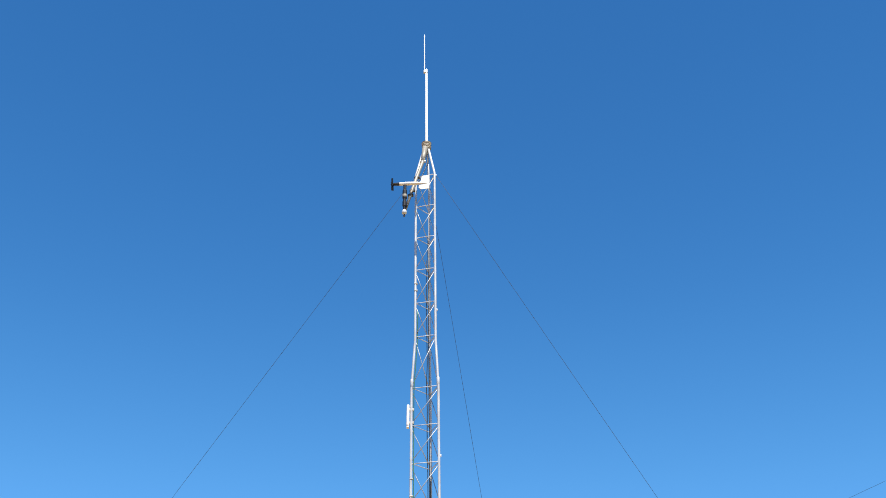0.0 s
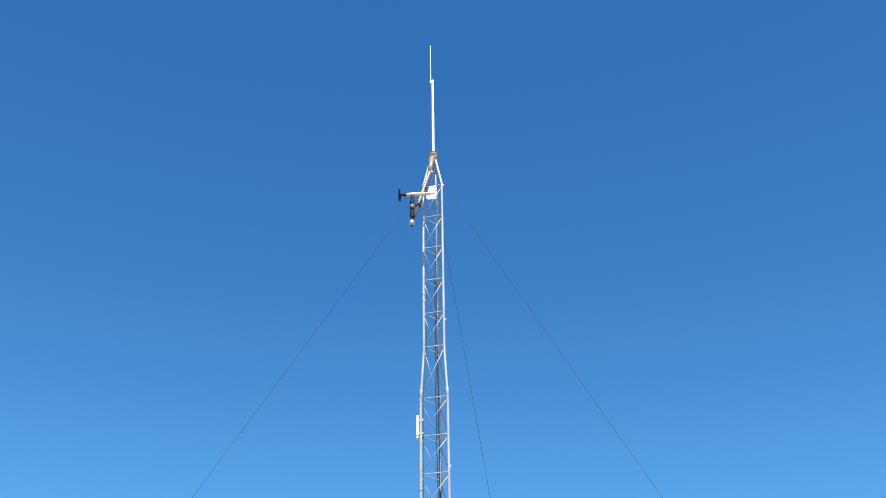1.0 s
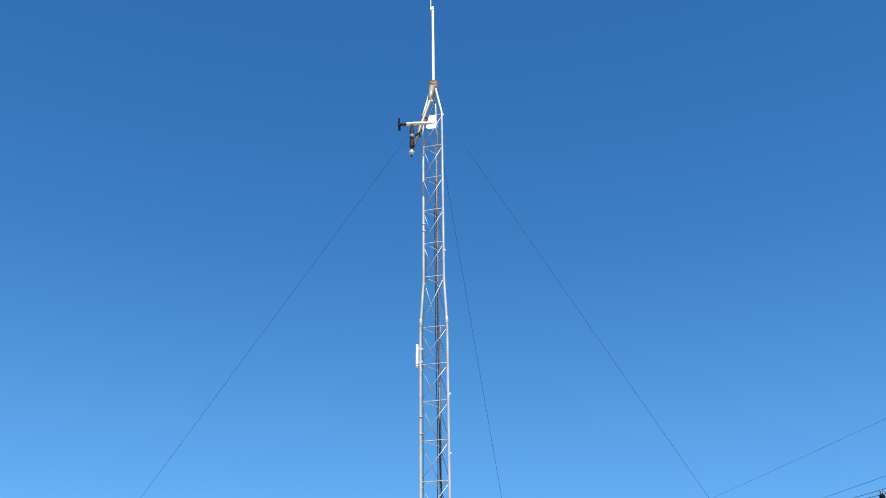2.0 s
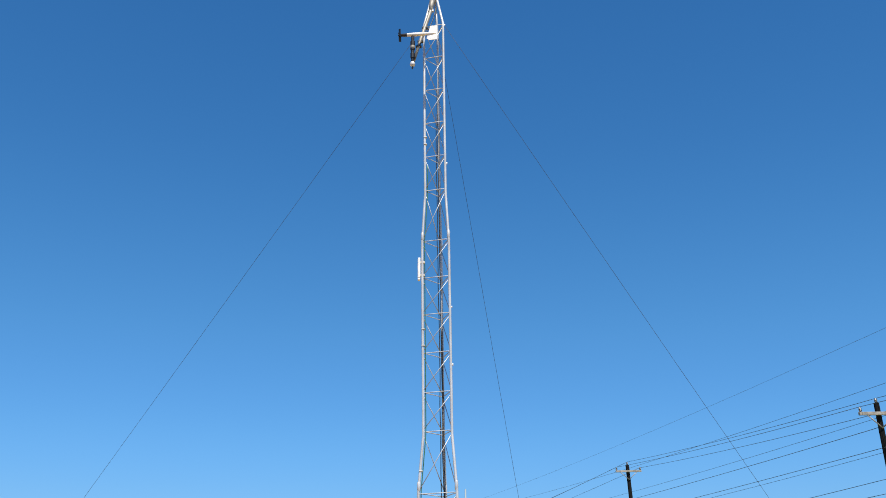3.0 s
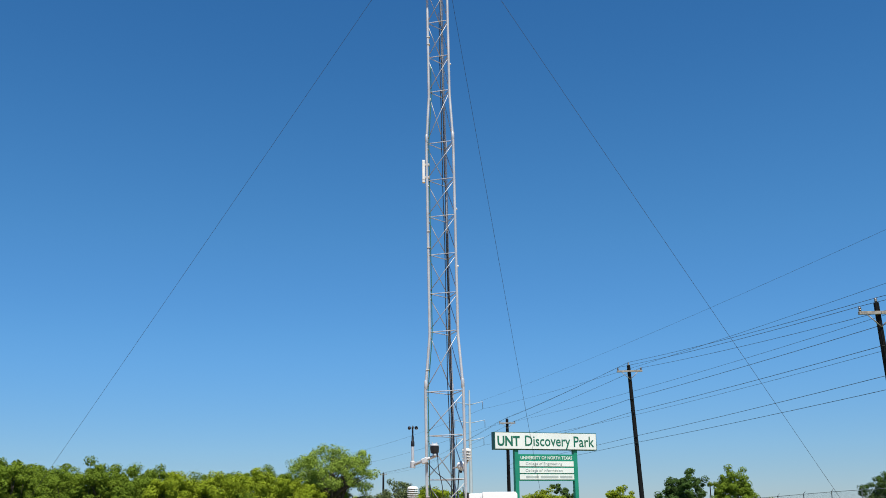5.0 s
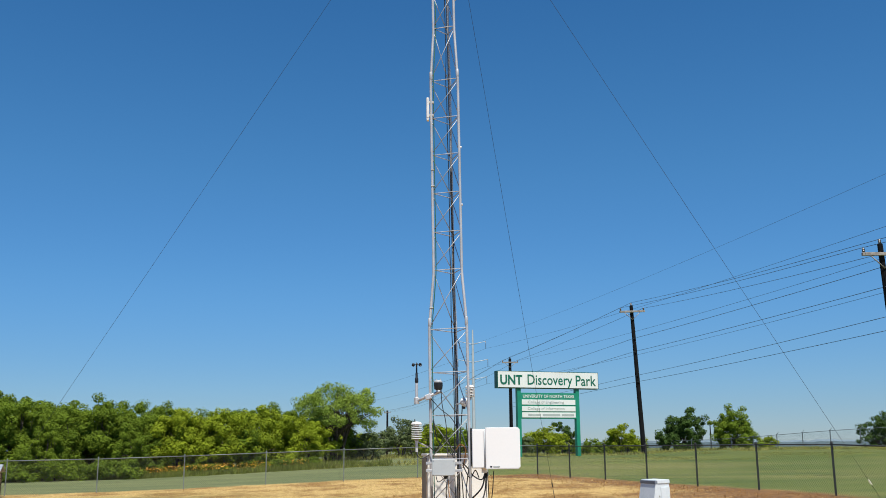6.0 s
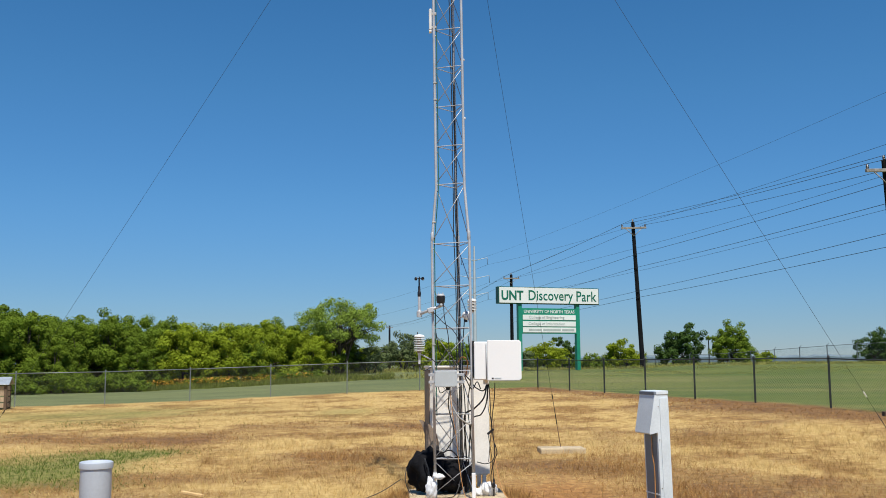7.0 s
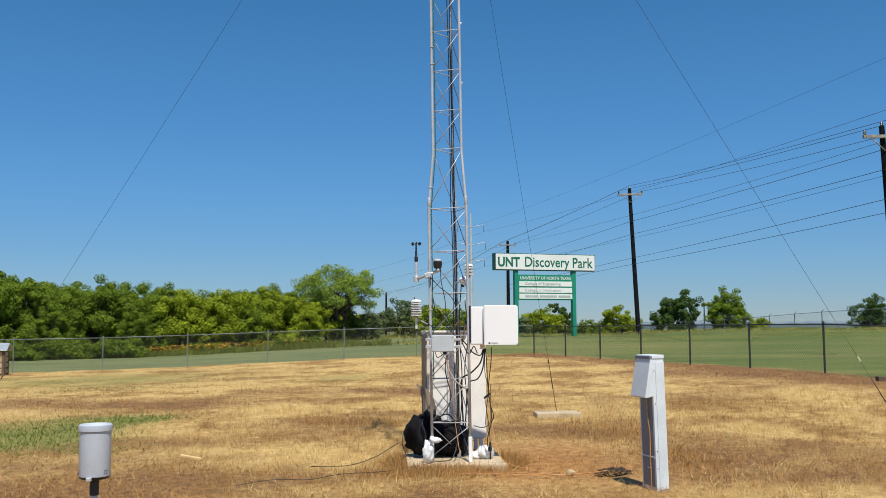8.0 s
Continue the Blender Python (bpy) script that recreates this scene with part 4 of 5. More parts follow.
def pedestal():
    w = thing("utility_pedestal", (2.01, -1.55, 0), "grey sheet-metal utility pedestal with a sloping hood", "pedestal", rz=15)
    w.rotation_euler[1] = radians(-1.2)
    w.scale = (0.75, 1.22, 1.0)
    slab("post", (0, 0, 0.60), (0.165, 0.24, 1.36), PED_LIGHT, w, 0.004)
    slab("cap", (0.0, 0, 1.27), (0.175, 0.25, 0.035), PED_LIGHT, w, 0.004)
    slab("corner_strip", (0.02, -0.1225, 0.62), (0.12, 0.006, 1.2), PED_LIGHT, w, 0.001)
    # left panel and hood lip carry painted shade
    slab("door_panel", (-0.081, 0.0, 0.47), (0.010, 0.20, 0.86), PED_SHADE, w, 0.002)
    bm = bmesh.new()
    prof = [(-0.083, 1.285), (-0.10, 1.285), (-0.20, 0.895), (-0.19, 0.885), (-0.083, 0.90)]
    ring = [[bm.verts.new((x, y, z)) for x, z in prof] for y in (-0.126, 0.126)]
    bm.faces.new(ring[0]), bm.faces.new(ring[1][::-1])
    for i in range(len(prof)):
        j = (i + 1) % len(prof)
        bm.faces.new((ring[0][j], ring[0][i], ring[1][i], ring[1][j]))
    bmesh.ops.recalc_face_normals(bm, faces=bm.faces)
    part("hood", bm, PED_LIGHT, w)
    slab("hood_lip", (-0.10, 0, 1.265), (0.035, 0.256, 0.03), PED_SHADE, w, 0.003, label="hinge strip darkened for its shade")
    cable("bare_lead", [(-0.096, -0.03, 0.86), (-0.10, -0.03, 0.7), (-0.091, -0.045, 0.55), (-0.10, -0.05, 0.3), (-0.10, -0.05, 0.0)], 0.006, ORANGE, w)
    slab("band", (-0.090, 0, 0.32), (0.008, 0.235, 0.012), PED_LIGHT, w, 0.001)
    slab("band_end", (-0.092, -0.02, 0.215), (0.008, 0.07, 0.008), PED_LIGHT, w, 0.001)
    for z in (0.22, 0.38, 0.83, 1.14):
        turned("rivet", [(0.005, -0.001), (0.005, 0.004)], RUSTY, w, 6, (-0.06, -0.121, z), Matrix.Rotation(radians(90), 4, "X"))


pedestal()


def hutch():
    x, y = -15.55, 22.3
    w = thing("timber_shelter_box", (x, y, G(x, y)), "small board-sided box with a tin gable roof", "shelter", rz=12)
    for sx in (-0.36, 0.36):
        for sy in (-0.28, 0.28):
            slab("corner_post", (sx, sy, 0.40), (0.09, 0.09, 0.85), DARK_WOOD, w, 0.006)
    for z in (0.14, 0.34, 0.54, 0.72):
        for sy in (-0.30, 0.30):
            slab("board", (0, sy, z), (0.66, 0.025, 0.16), WOOD, w, 0.004)
        for sx in (-0.38, 0.38):
            slab("board", (sx, 0, z), (0.025, 0.50, 0.16), WOOD, w, 0.004)
    for s in (-1, 1):
        slab("roof_sheet", (0, s * 0.20, 0.97), (0.98, 0.48, 0.02), TIN, w, 0.003, Matrix.Rotation(radians(-32 * s), 4, "X"))
    for sx in (-0.37, 0.37):
        bm = bmesh.new()
        a = [bm.verts.new((sx - 0.012, yy, zz)) for yy, zz in ((-0.33, 0.82), (0.33, 0.82), (0, 1.04))]
        b = [bm.verts.new((sx + 0.012, yy, zz)) for yy, zz in ((-0.33, 0.82), (0.33, 0.82), (0, 1.04))]
        bm.faces.new(a), bm.faces.new(b[::-1])
        for i in range(3):
            bm.faces.new((a[(i + 1) % 3], a[i], b[i], b[(i + 1) % 3]))
        bmesh.ops.recalc_face_normals(bm, faces=bm.faces)
        part("gable", bm, WOOD, w)


hutch()


# ---- the sign ----
def lettering(name, text, at, wide, tall, mat, parent, bold=0.0, label=""):
    c = bpy.data.curves.new(name, "FONT")
    c.body, c.align_x, c.align_y, c.size, c.offset, c.extrude, c.resolution_u = text, "CENTER", "CENTER", 1.0, bold, 0.02, 3
    tmp = bpy.data.objects.new(name, c)
    scene.collection.objects.link(tmp)
    bpy.context.view_layer.update()
    me = bpy.data.meshes.new_from_object(tmp)
    bpy.data.objects.remove(tmp)
    xs = [v.co.x for v in me.vertices]
    ys = [v.co.y for v in me.vertices]
    kx, ky = wide / (max(xs) - min(xs)), tall / (max(ys) - min(ys))
    mx, my = (max(xs) + min(xs)) / 2, (max(ys) + min(ys)) / 2
    for v in me.vertices:
        v.co = Vector(((v.co.x - mx) * kx, -v.co.z * 0.6, (v.co.y - my) * ky)) + Vector(at)
    # one object a letter
    bm = bmesh.new()
    bm.from_mesh(me)
    bm.verts.ensure_lookup_table()
    seen, islands = set(), []
    for v in bm.verts:
        if v in seen:
            continue
        todo, isle = [v], []
        seen.add(v)
        while todo:
            u = todo.pop()
            isle.append(u)
            for e in u.link_edges:
                o2 = e.other_vert(u)
                if o2 not in seen:
                    seen.add(o2)
                    todo.append(o2)
        islands.append((min(u.co.x for u in isle), max(u.co.x for u in isle), isle))
    letters = []
    for lo, hi, isle in sorted(islands, key=lambda q: q[0]):
        if letters and min(hi, letters[-1][1]) - lo > 0.55 * min(hi - lo, letters[-1][1] - letters[-1][0]):
            letters[-1][1] = max(hi, letters[-1][1])
            letters[-1][2] += isle
        else:
            letters.append([lo, hi, list(isle)])
    for lo, hi, isle in letters:
        where = {u: i for i, u in enumerate(isle)}
        faces = [tuple(where[u] for u in f.verts) for f in bm.faces if f.verts[0] in where]
        solid("letter", [u.co.copy() for u in isle], faces, mat, parent, False, label)
    bm.free()


def campus_sign():
    x, y = 6.36, 49.1
    z = G(x, y)
    w = thing("campus_sign", (x, y, z), "tall two-post sign with white face and green lettering", "sign", rz=20)
    for s in (-2.0, 2.0):
        slab("post", (s, 0, (5.14 - z) / 2 - 0.15), (0.24, 0.30, 5.14 - z + 0.3), SIGN_GREEN, w, 0.01)
    slab("head_case", (0, 0, 5.655 - z), (6.96, 0.45, 1.05), SIGN_SHADE, w, 0.015)
    face = slab("head_face", (0, -0.235, 5.655 - z), (6.86, 0.03, 0.96), SIGN_WHITE, w, 0.006)
    lettering("letter", "UNT", (-2.55, -0.25, 5.64 - z), 1.48, 0.60, SIGN_LETTER, face, 0.03)
    for word, cx, wide, drop, tall in (("Discovery", 0.08, 3.08, -0.08, 0.82), ("Park", 2.57, 1.42, 0.0, 0.64)):
        lettering("letter", word, (cx, -0.25, 5.65 - z + drop), wide, tall, SIGN_LETTER, face, 0.007)
    case = slab("panel_case", (0, 0.0, 4.08 - z), (3.78, 0.28, 1.58), SIGN_GREEN, w, 0.01)
    lettering("letter", "UNIVERSITY OF NORTH TEXAS", (0, -0.142, 4.66 - z), 3.5, 0.20, SIGN_WHITE, case, 0.012)
    for text, zc, wide, cx in (("College of Engineering", 4.30, 2.45, -0.2), ("College of Information", 3.90, 2.5, -0.2), ("", 3.52, 3.1, 0.1)):
        strip = slab("name_strip", (0, -0.15, zc - z), (3.66, 0.03, 0.31), SIGN_WHITE, w, 0.004)
        if text:
            lettering("letter", text, (cx, -0.166, zc - z - 0.01), wide, 0.21, SIGN_GREY, strip, 0.0, "faded grey lettering")
        else:
            for bx, bw in ((-1.0, 0.85), (0.15, 1.2), (1.28, 0.85)):
                slab("lettering_bar", (bx, -0.168, zc - z), (bw, 0.008, 0.13), SIGN_GREY, strip, 0.002, label="faded grey lettering bar")


campus_sign()


# ---- power poles and lines ----
ARM_WAY = Vector((1, 0.146, 0)).normalized()


def power_pole(x, y, top, r, label, lean=0.0):
    foot_x = x - math.sin(radians(lean)) * (top - 0.9)
    x = foot_x
    z = G(x, y)
    h = top - z
    w = thing("utility_pole", (x, y, z), label, "utility pole", "poles of the roadside line")
    w.rotation_euler = (0, radians(lean), 0)
    turned("pole_shaft", [(r, -0.3), (r * 0.9, h * 0.4), (r * 0.72, h - 0.02), (r * 0.6, h)], POLE_WOOD, w, 12)
    a = ARM_WAY
    turn = Matrix.Rotation(math.atan2(a.y, a.x), 4, "Z")
    arm = slab("crossarm", Vector((0, -r - 0.03, h - 0.42)), (1.7, 0.11, 0.12), ARM_WOOD, w, 0.01, turn)
    for s in (-0.55, 0.55):
        tube("arm_brace", [a * s + Vector((0, -r - 0.06, h - 0.47)), Vector((0, -r, h - 0.95))], 0.022, ARM_WOOD, arm, 5)
    for s in (-0.78, 0.78):
        turned("insulator", [(0.035, 0), (0.06, 0.05), (0.045, 0.08), (0.06, 0.11), (0.03, 0.17)], INSULATOR, arm, 10, a * s + Vector((0, -r - 0.03, h - 0.36)))
    turned("insulator", [(0.035, 0), (0.06, 0.05), (0.045, 0.08), (0.06, 0.11), (0.03, 0.17)], INSULATOR, w, 10, (0, 0, h))
    for d in (2.2, 3.1, 4.6, 5.0):
        slab("line_bracket", (0, -r * 0.9, h - d), (0.09, 0.09, 0.09), POLE_WOOD, w, 0.01)
    return w


P1, P2, P3, P4 = (16.32, 24.1, 8.95), (12.2, 51.1, 10.62), (6.75, 88.7, 10.62), (-14.3, 228.0, 10.6)
power_pole(*P1, 0.135, "dark creosoted wooden utility pole with a crossarm", -2.0)
power_pole(*P2, 0.16, "dark creosoted wooden utility pole beside the fence", -2.3)
power_pole(*P3, 0.20, "dark wooden utility pole behind the sign")
power_pole(*P4, 0.30, "far dark wooden utility pole among shrubs")


def span(name, a, b, sag, r, parent):
    a, b = Vector(a), Vector(b)
    pts = [a.lerp(b, t) + Vector((0, 0, -4 * sag * t * (1 - t))) for t in np.linspace(0, 1, 17)]
    return tube(name, pts, r, LINE, parent, 4)


lines = thing("overhead_lines", (0, 0, 0), "thin dark overhead wires sagging between the poles", "power line")
P0 = (24.0, -2.0, 8.6)
chain = [P0, P1, P2, P3, P4]
for a, b in zip(chain, chain[1:]):
    for s, dz in ((-0.78, -0.2), (0.78, -0.2), (0.0, 0.16)):
        span("conductor", Vector(a) + ARM_WAY * s + Vector((0, -0.15, dz)), Vector(b) + ARM_WAY * s + Vector((0, -0.15, dz)), 0.12 if b != P4 else 1.2, 0.011, lines)
DROPS = {P0: (0.9, 1.7, 2.8, 3.3), P1: (0.9, 1.65, 2.75, 3.25), P2: (2.2, 3.05, 4.6, 5.0), P3: (2.2, 3.05, 4.6, 5.0), P4: (2.2, 3.0, 4.6, 5.0)}
for a, b in zip(chain, chain[1:4]):
    for da, db in zip(DROPS[a], DROPS[b]):
        span("conductor", Vector(a) + Vector((0, -0.2, -da)), Vector(b) + Vector((0, -0.2, -db)), 0.05, 0.012, lines)


def monopole():
    x, y = 6.2, 201.0
    z = G(x, y)
    w = thing("transmission_monopole", (x, y, z), "tall pale steel transmission monopole with thin davit arms", "pylon")
    h = 27.2 - z
    turned("shaft", [(0.42, -0.5), (0.36, h * 0.4), (0.25, h * 0.8), (0.16, h)], STEEL_POLE, w, 12)
    tips = []
    for zz, reach in ((24.0, 2.9), (20.0, 3.3), (16.2, 3.0)):
        for s in (-1, 1):
            tip = Vector((s * reach, 0, zz + 0.65 - z))
            arm = tube("davit_arm", [(0, 0, zz - z), (s * reach * 0.4, 0, zz + 0.25 - z), tip], [0.10, 0.08, 0.06], STEEL_POLE, w, 6)
            tube("insulator_string", [tip, tip + Vector((0, 0, -1.6))], 0.06, INSULATOR, arm, 6)
            tips.append(Vector((x, y, z)) + tip + Vector((0, 0, -1.6)))
    return tips


tips = monopole()
far_lines = thing("transmission_lines", (6.2, 201.0, 0), "faint high-voltage wires crossing the sky", "power line")
o = Vector((6.2, 201.0, 0))
for i, end in ((1, (37.1, 69.1, 20.4)), (3, (37.1, 69.1, 17.8)), (5, (37.1, 69.1, 14.9)), (0, (37.1, 69.1, 24.8))):
    e = Vector(end)
    far = e + (e - tips[i]) * 0.25
    span("conductor", tips[i] - o, far - o, 1.2, 0.018 if i else 0.012, far_lines)
for i in (1, 3, 5):
    span("conductor", tips[i] - o, tips[i] + Vector((-60, 150, -3)) - o, 2.0, 0.02, far_lines)


# ---- trees ----
def leaf_cloud(centres, radii, per, size, seed, squash=0.75):
    """Leaf sprays on the shells of clumps: one four-cornered leaf each."""
    rng = np.random.default_rng(seed)
    c = np.repeat(np.asarray(centres, float), per, 0)
    r = np.repeat(np.asarray(radii, float), per)
    n = len(c)
    d = rng.normal(size=(n, 3))
    d /= np.linalg.norm(d, axis=1)[:, None]
    rad = r * (0.35 + 0.60 * rng.random(n) ** 0.6)
    p = c + d * rad[:, None] * np.array([1, 1, squash])
    nrm = d * 1.0 + rng.normal(size=(n, 3)) * 0.24 + np.array([0, 0, 0.30])
    nrm /= np.linalg.norm(nrm, axis=1)[:, None]
    u = np.cross(nrm, rng.normal(size=(n, 3)))
    u /= np.linalg.norm(u, axis=1)[:, None]
    v = np.cross(nrm, u)
    s = size * (0.55 + 0.9 * rng.random(n))[:, None]
    verts = np.stack([p - u * s * 0.5, p - v * s * 0.40 + nrm * s * 0.06, p + u * s * 0.5, p + v * s * 0.40 + nrm * s * 0.06], 1).reshape(-1, 3)
    return verts, np.arange(4 * n).reshape(n, 4)


def quick_mesh(name, verts, faces, mat, parent=None):
    me = bpy.data.meshes.new(name)
    k = faces.shape[1]
    me.vertices.add(len(verts))
    me.vertices.foreach_set("co", verts.astype(np.float32).ravel())
    me.loops.add(faces.size)
    me.loops.foreach_set("vertex_index", faces.astype(np.int32).ravel())
    me.polygons.add(len(faces))
    me.polygons.foreach_set("loop_start", np.arange(0, faces.size, k, dtype=np.int32))
    me.update(calc_edges=True)
    me.materials.append(mat)
    ob = new(name, me)
    ob.parent = parent
    return ob


def tree(name, at, h, wide, mat, seed, label, low=0.25, clumps=60, per=110, leaf=0.17, stems=2, clump_r=0.13, inner=0.35, lean=0.0):
    rnd = random.Random(seed)
    w = thing(name, at, label, "tree")
    mid, half = h * (1 + low) / 2, h * (1 - low) / 2
    if low < 0.1:
        mid, half = h * 0.44, h * 0.56
    centres, radii = [], []
    for i in range(clumps):
        while True:
            d = Vector((rnd.gauss(0, 1), rnd.gauss(0, 1), rnd.gauss(0, 1))).normalized()
            if d.z > -0.75:
                break
        k = rnd.uniform(inner, 1.0) ** 0.6
        bulge = min(1.02, 0.82 + 0.62 * noise.noise(d * 1.6 + Vector((seed, 0, 0))))
        cr = wide * clump_r * rnd.uniform(0.65, 1.3)
        c = Vector((d.x * wide / 2 * k * bulge, d.y * wide / 2 * k * bulge, mid + d.z * half * k * bulge))
        c.x += lean * (c.z - h * low)
        centres.append(c * 1.0)
        radii.append(cr)
    pieces = []
    for s in range(stems):
        a = 2 * math.pi * s / stems + rnd.random()
        foot = Vector((0.12 * math.cos(a), 0.12 * math.sin(a), -0.15)) * (1 if stems > 1 else 0.2)
        head = Vector((wide * 0.14 * math.cos(a), wide * 0.14 * math.sin(a), h * (low * 0.5 + 0.32)))
        bend = foot.lerp(head, 0.5) + Vector((rnd.uniform(-0.1, 0.1), rnd.uniform(-0.1, 0.1), 0))
        r0 = h * 0.022
        pieces.append(tube_data(curve_points([foot, bend, head], 3), [r0 * (1 - 0.08 * i) for i in range(7)], 7))
        mine = [c for i, c in enumerate(centres) if i % stems == s][:9]
        for c in mine:
            start = foot.lerp(head, rnd.uniform(0.55, 1.0))
            m2 = start.lerp(c, 0.5) + Vector((rnd.uniform(-0.2, 0.2), rnd.uniform(-0.2, 0.2), 0.1))
            pieces.append(tube_data(curve_points([start, m2, c], 2), [r0 * 0.5, r0 * 0.42, r0 * 0.33, r0 * 0.22, r0 * 0.1], 5))
    v, f = join(pieces)
    solid("trunk", v, f, BARK, w, True)
    v, f = leaf_cloud(centres, radii, per, leaf, seed)
    quick_mesh("crown", v, f, mat, w)
    return w


def at_ground(x, y):
    return (x, y, G(x, y))


WOODS = "dense green mesquite thicket along the verge"
protos = [
    tree("thicket_tree", at_ground(-27.6, 39.0), 4.7, 5.6, LEAF, 11, "dense bushy green mesquite beyond the fence", 0.02, 165, 172, 0.105, 3, 0.080, 0.66),
    tree("thicket_tree", at_ground(-22.9, 41.5), 4.5, 5.2, LEAF, 12, "dense bushy green mesquite beyond the fence", 0.02, 160, 172, 0.105, 3, 0.082, 0.66),
    tree("thicket_tree", at_ground(-14.6, 43.0), 3.6, 5.0, LEAF_YELLOW, 13, "yellow-green bushy mesquite beyond the fence", 0.02, 155, 172, 0.105, 3, 0.084, 0.66),
    tree("thicket_tree", at_ground(-18.9, 43.4), 4.2, 5.0, LEAF, 14, "dense bushy green mesquite beyond the fence", 0.02, 155, 172, 0.105, 3, 0.085, 0.66),
]
for p in protos:
    tagged(p, group=WOODS)
# x, y, kind, crown height
wood_spots = [(-29.8, 41.0, 1, 5.0), (-26.2, 42.6, 3, 4.9), (-24.6, 40.2, 0, 4.5), (-21.0, 42.8, 0, 3.9), (-20.2, 45.5, 1, 4.6), (-17.2, 44.0, 0, 3.9),
              (-16.1, 46.5, 1, 4.1), (-12.4, 43.4, 2, 3.4), (-13.4, 47.0, 3, 3.7), (-10.6, 45.0, 2, 3.5), (-9.8, 48.0, 1, 3.5), (-8.4, 46.6, 2, 2.8),
              (-7.3, 49.5, 0, 3.4), (-32.5, 39.0, 3, 5.1), (-35.5, 41.0, 0, 5.3), (-28.6, 45.5, 1, 5.4), (-23.6, 46.5, 3, 4.9), (-18.6, 48.5, 0, 4.3),
              (-11.6, 50.5, 1, 3.9), (-16.4, 41.6, 3, 2.6), (-20.9, 39.9, 1, 2.7), (-25.4, 38.6, 3, 2.9), (-11.0, 43.2, 1, 2.4), (-38.5, 38.0, 1, 5.0)]
for i, (x, y, k, h) in enumerate(wood_spots):
    s = h / (4.7, 4.5, 3.6, 4.2)[k] * (1.06 if x < -24 else 1.02)
    c = copy_thing(protos[k], Matrix.Translation(at_ground(x, y)) @ Matrix.Rotation(i * 1.9, 4, "Z") @ Matrix.Diagonal((s, s, s, 1)))

scrub = tree("low_scrub", at_ground(-26.5, 36.2), 1.25, 3.2, LEAF, 51, "low green scrub at the thicket's foot", 0.0, 80, 90, 0.09, 3, 0.095, 0.4)
tagged(scrub, group="scrub at the thicket's foot")
for i in range(12):
    x = -24.5 + 1.55 * i
    y = 37.9 + 0.20 * (x + 24.5) + 0.4 * math.sin(i * 2.3) + 1.6 * (i > 5)
    s = (0.75 + 0.35 * abs(math.sin(i * 1.7))) * (1.0 if i < 6 else 0.62)
    copy_thing(scrub, Matrix.Translation(at_ground(x, y)) @ Matrix.Rotation(i * 2.1, 4, "Z") @ Matrix.Diagonal((s, s, s * (0.8 + 0.25 * math.sin(i * 3.1)), 1)))

tree("spreading_tree", at_ground(-6.7, 48.5), 4.8, 6.3, LEAF_LIGHT, 21, "spreading multi-stemmed green tree standing alone", 0.30, 150, 125, 0.095, 6, 0.070, 0.5)
tree("verge_shrub", at_ground(-4.9, 50.2), 1.9, 3.0, LEAF_GREY, 22, "grey-green scrubby shrub on the verge", 0.05, 60, 90, 0.11, 3, 0.11)
tree("verge_shrub", at_ground(-3.0, 54.5), 2.6, 3.4, LEAF_GREY, 23, "thin grey-green scrubby shrub on the verge", 0.1, 70, 80, 0.11, 4, 0.10)
tree("verge_shrub", at_ground(-0.9, 52.0), 2.55, 2.6, LEAF_YELLOW, 24, "yellow-green shrub behind the mast", 0.05, 34, 100, 0.14, 3, 0.14)
tree("verge_shrub", at_ground(-6.0, 55.0), 2.0, 3.6, LEAF_YELLOW, 25, "low yellow-green scrub on the verge", 0.02, 70, 80, 0.11, 3, 0.11)
tree("verge_shrub", at_ground(1.0, 58.0), 2.0, 3.2, LEAF, 26, "low green scrub on the verge", 0.02, 30, 80, 0.14, 3, 0.13)
for i, (x, y, h, wide, mat) in enumerate(((-7.8, 57.5, 1.5, 4.2, LEAF_YELLOW), (-4.6, 58.5, 1.7, 4.0, LEAF_GREY), (-2.2, 57.0, 1.5, 3.8, LEAF_YELLOW), (0.2, 60.0, 1.6, 4.0, LEAF_GREY), (2.6, 61.0, 1.5, 3.8, LEAF_GREY))):
    tree("verge_shrub", at_ground(x, y), h, wide, mat, 80 + i, "low rank scrub closing the verge behind the mast", 0.02, 55, 70, 0.11, 3, 0.11)
tree("field_bush", at_ground(9.3, 79), 2.9, 4.6, LEAF_YELLOW, 31, "rounded yellow-green bush in the far field", 0.02, 90, 100, 0.14, 3, 0.10)
tree("field_tree", at_ground(11.7, 85), 3.7, 3.0, LEAF_DARK, 32, "small dark green tree in the field", 0.02, 60, 100, 0.15, 2, 0.11)
tree("field_bush", at_ground(7.0, 76), 1.8, 2.4, LEAF_GREY, 33, "low grey-green bush in the field", 0.05, 26, 80, 0.14, 3, 0.14)
tree("field_bush", at_ground(17.0, 82), 2.9, 4.3, LEAF_YELLOW, 34, "rounded yellow-green bush in the far field", 0.02, 90, 100, 0.14, 4, 0.10)
tree("field_bush", at_ground(15.3, 84), 1.7, 2.8, LEAF_GREY, 35, "low grey-green bush in the field", 0.05, 26, 80, 0.14, 3, 0.14)
tree("field_tree", at_ground(21.6, 80), 4.5, 4.9, LEAF_DARK, 36, "dark wind-bent oak in the far field", 0.02, 150, 120, 0.14, 2, 0.085, 0.3, 0.25)
tree("field_tree", at_ground(26.9, 80), 4.5, 5.4, LEAF, 37, "bushy green tree in the far field", 0.02, 150, 120, 0.14, 3, 0.085, 0.3, 0.05)
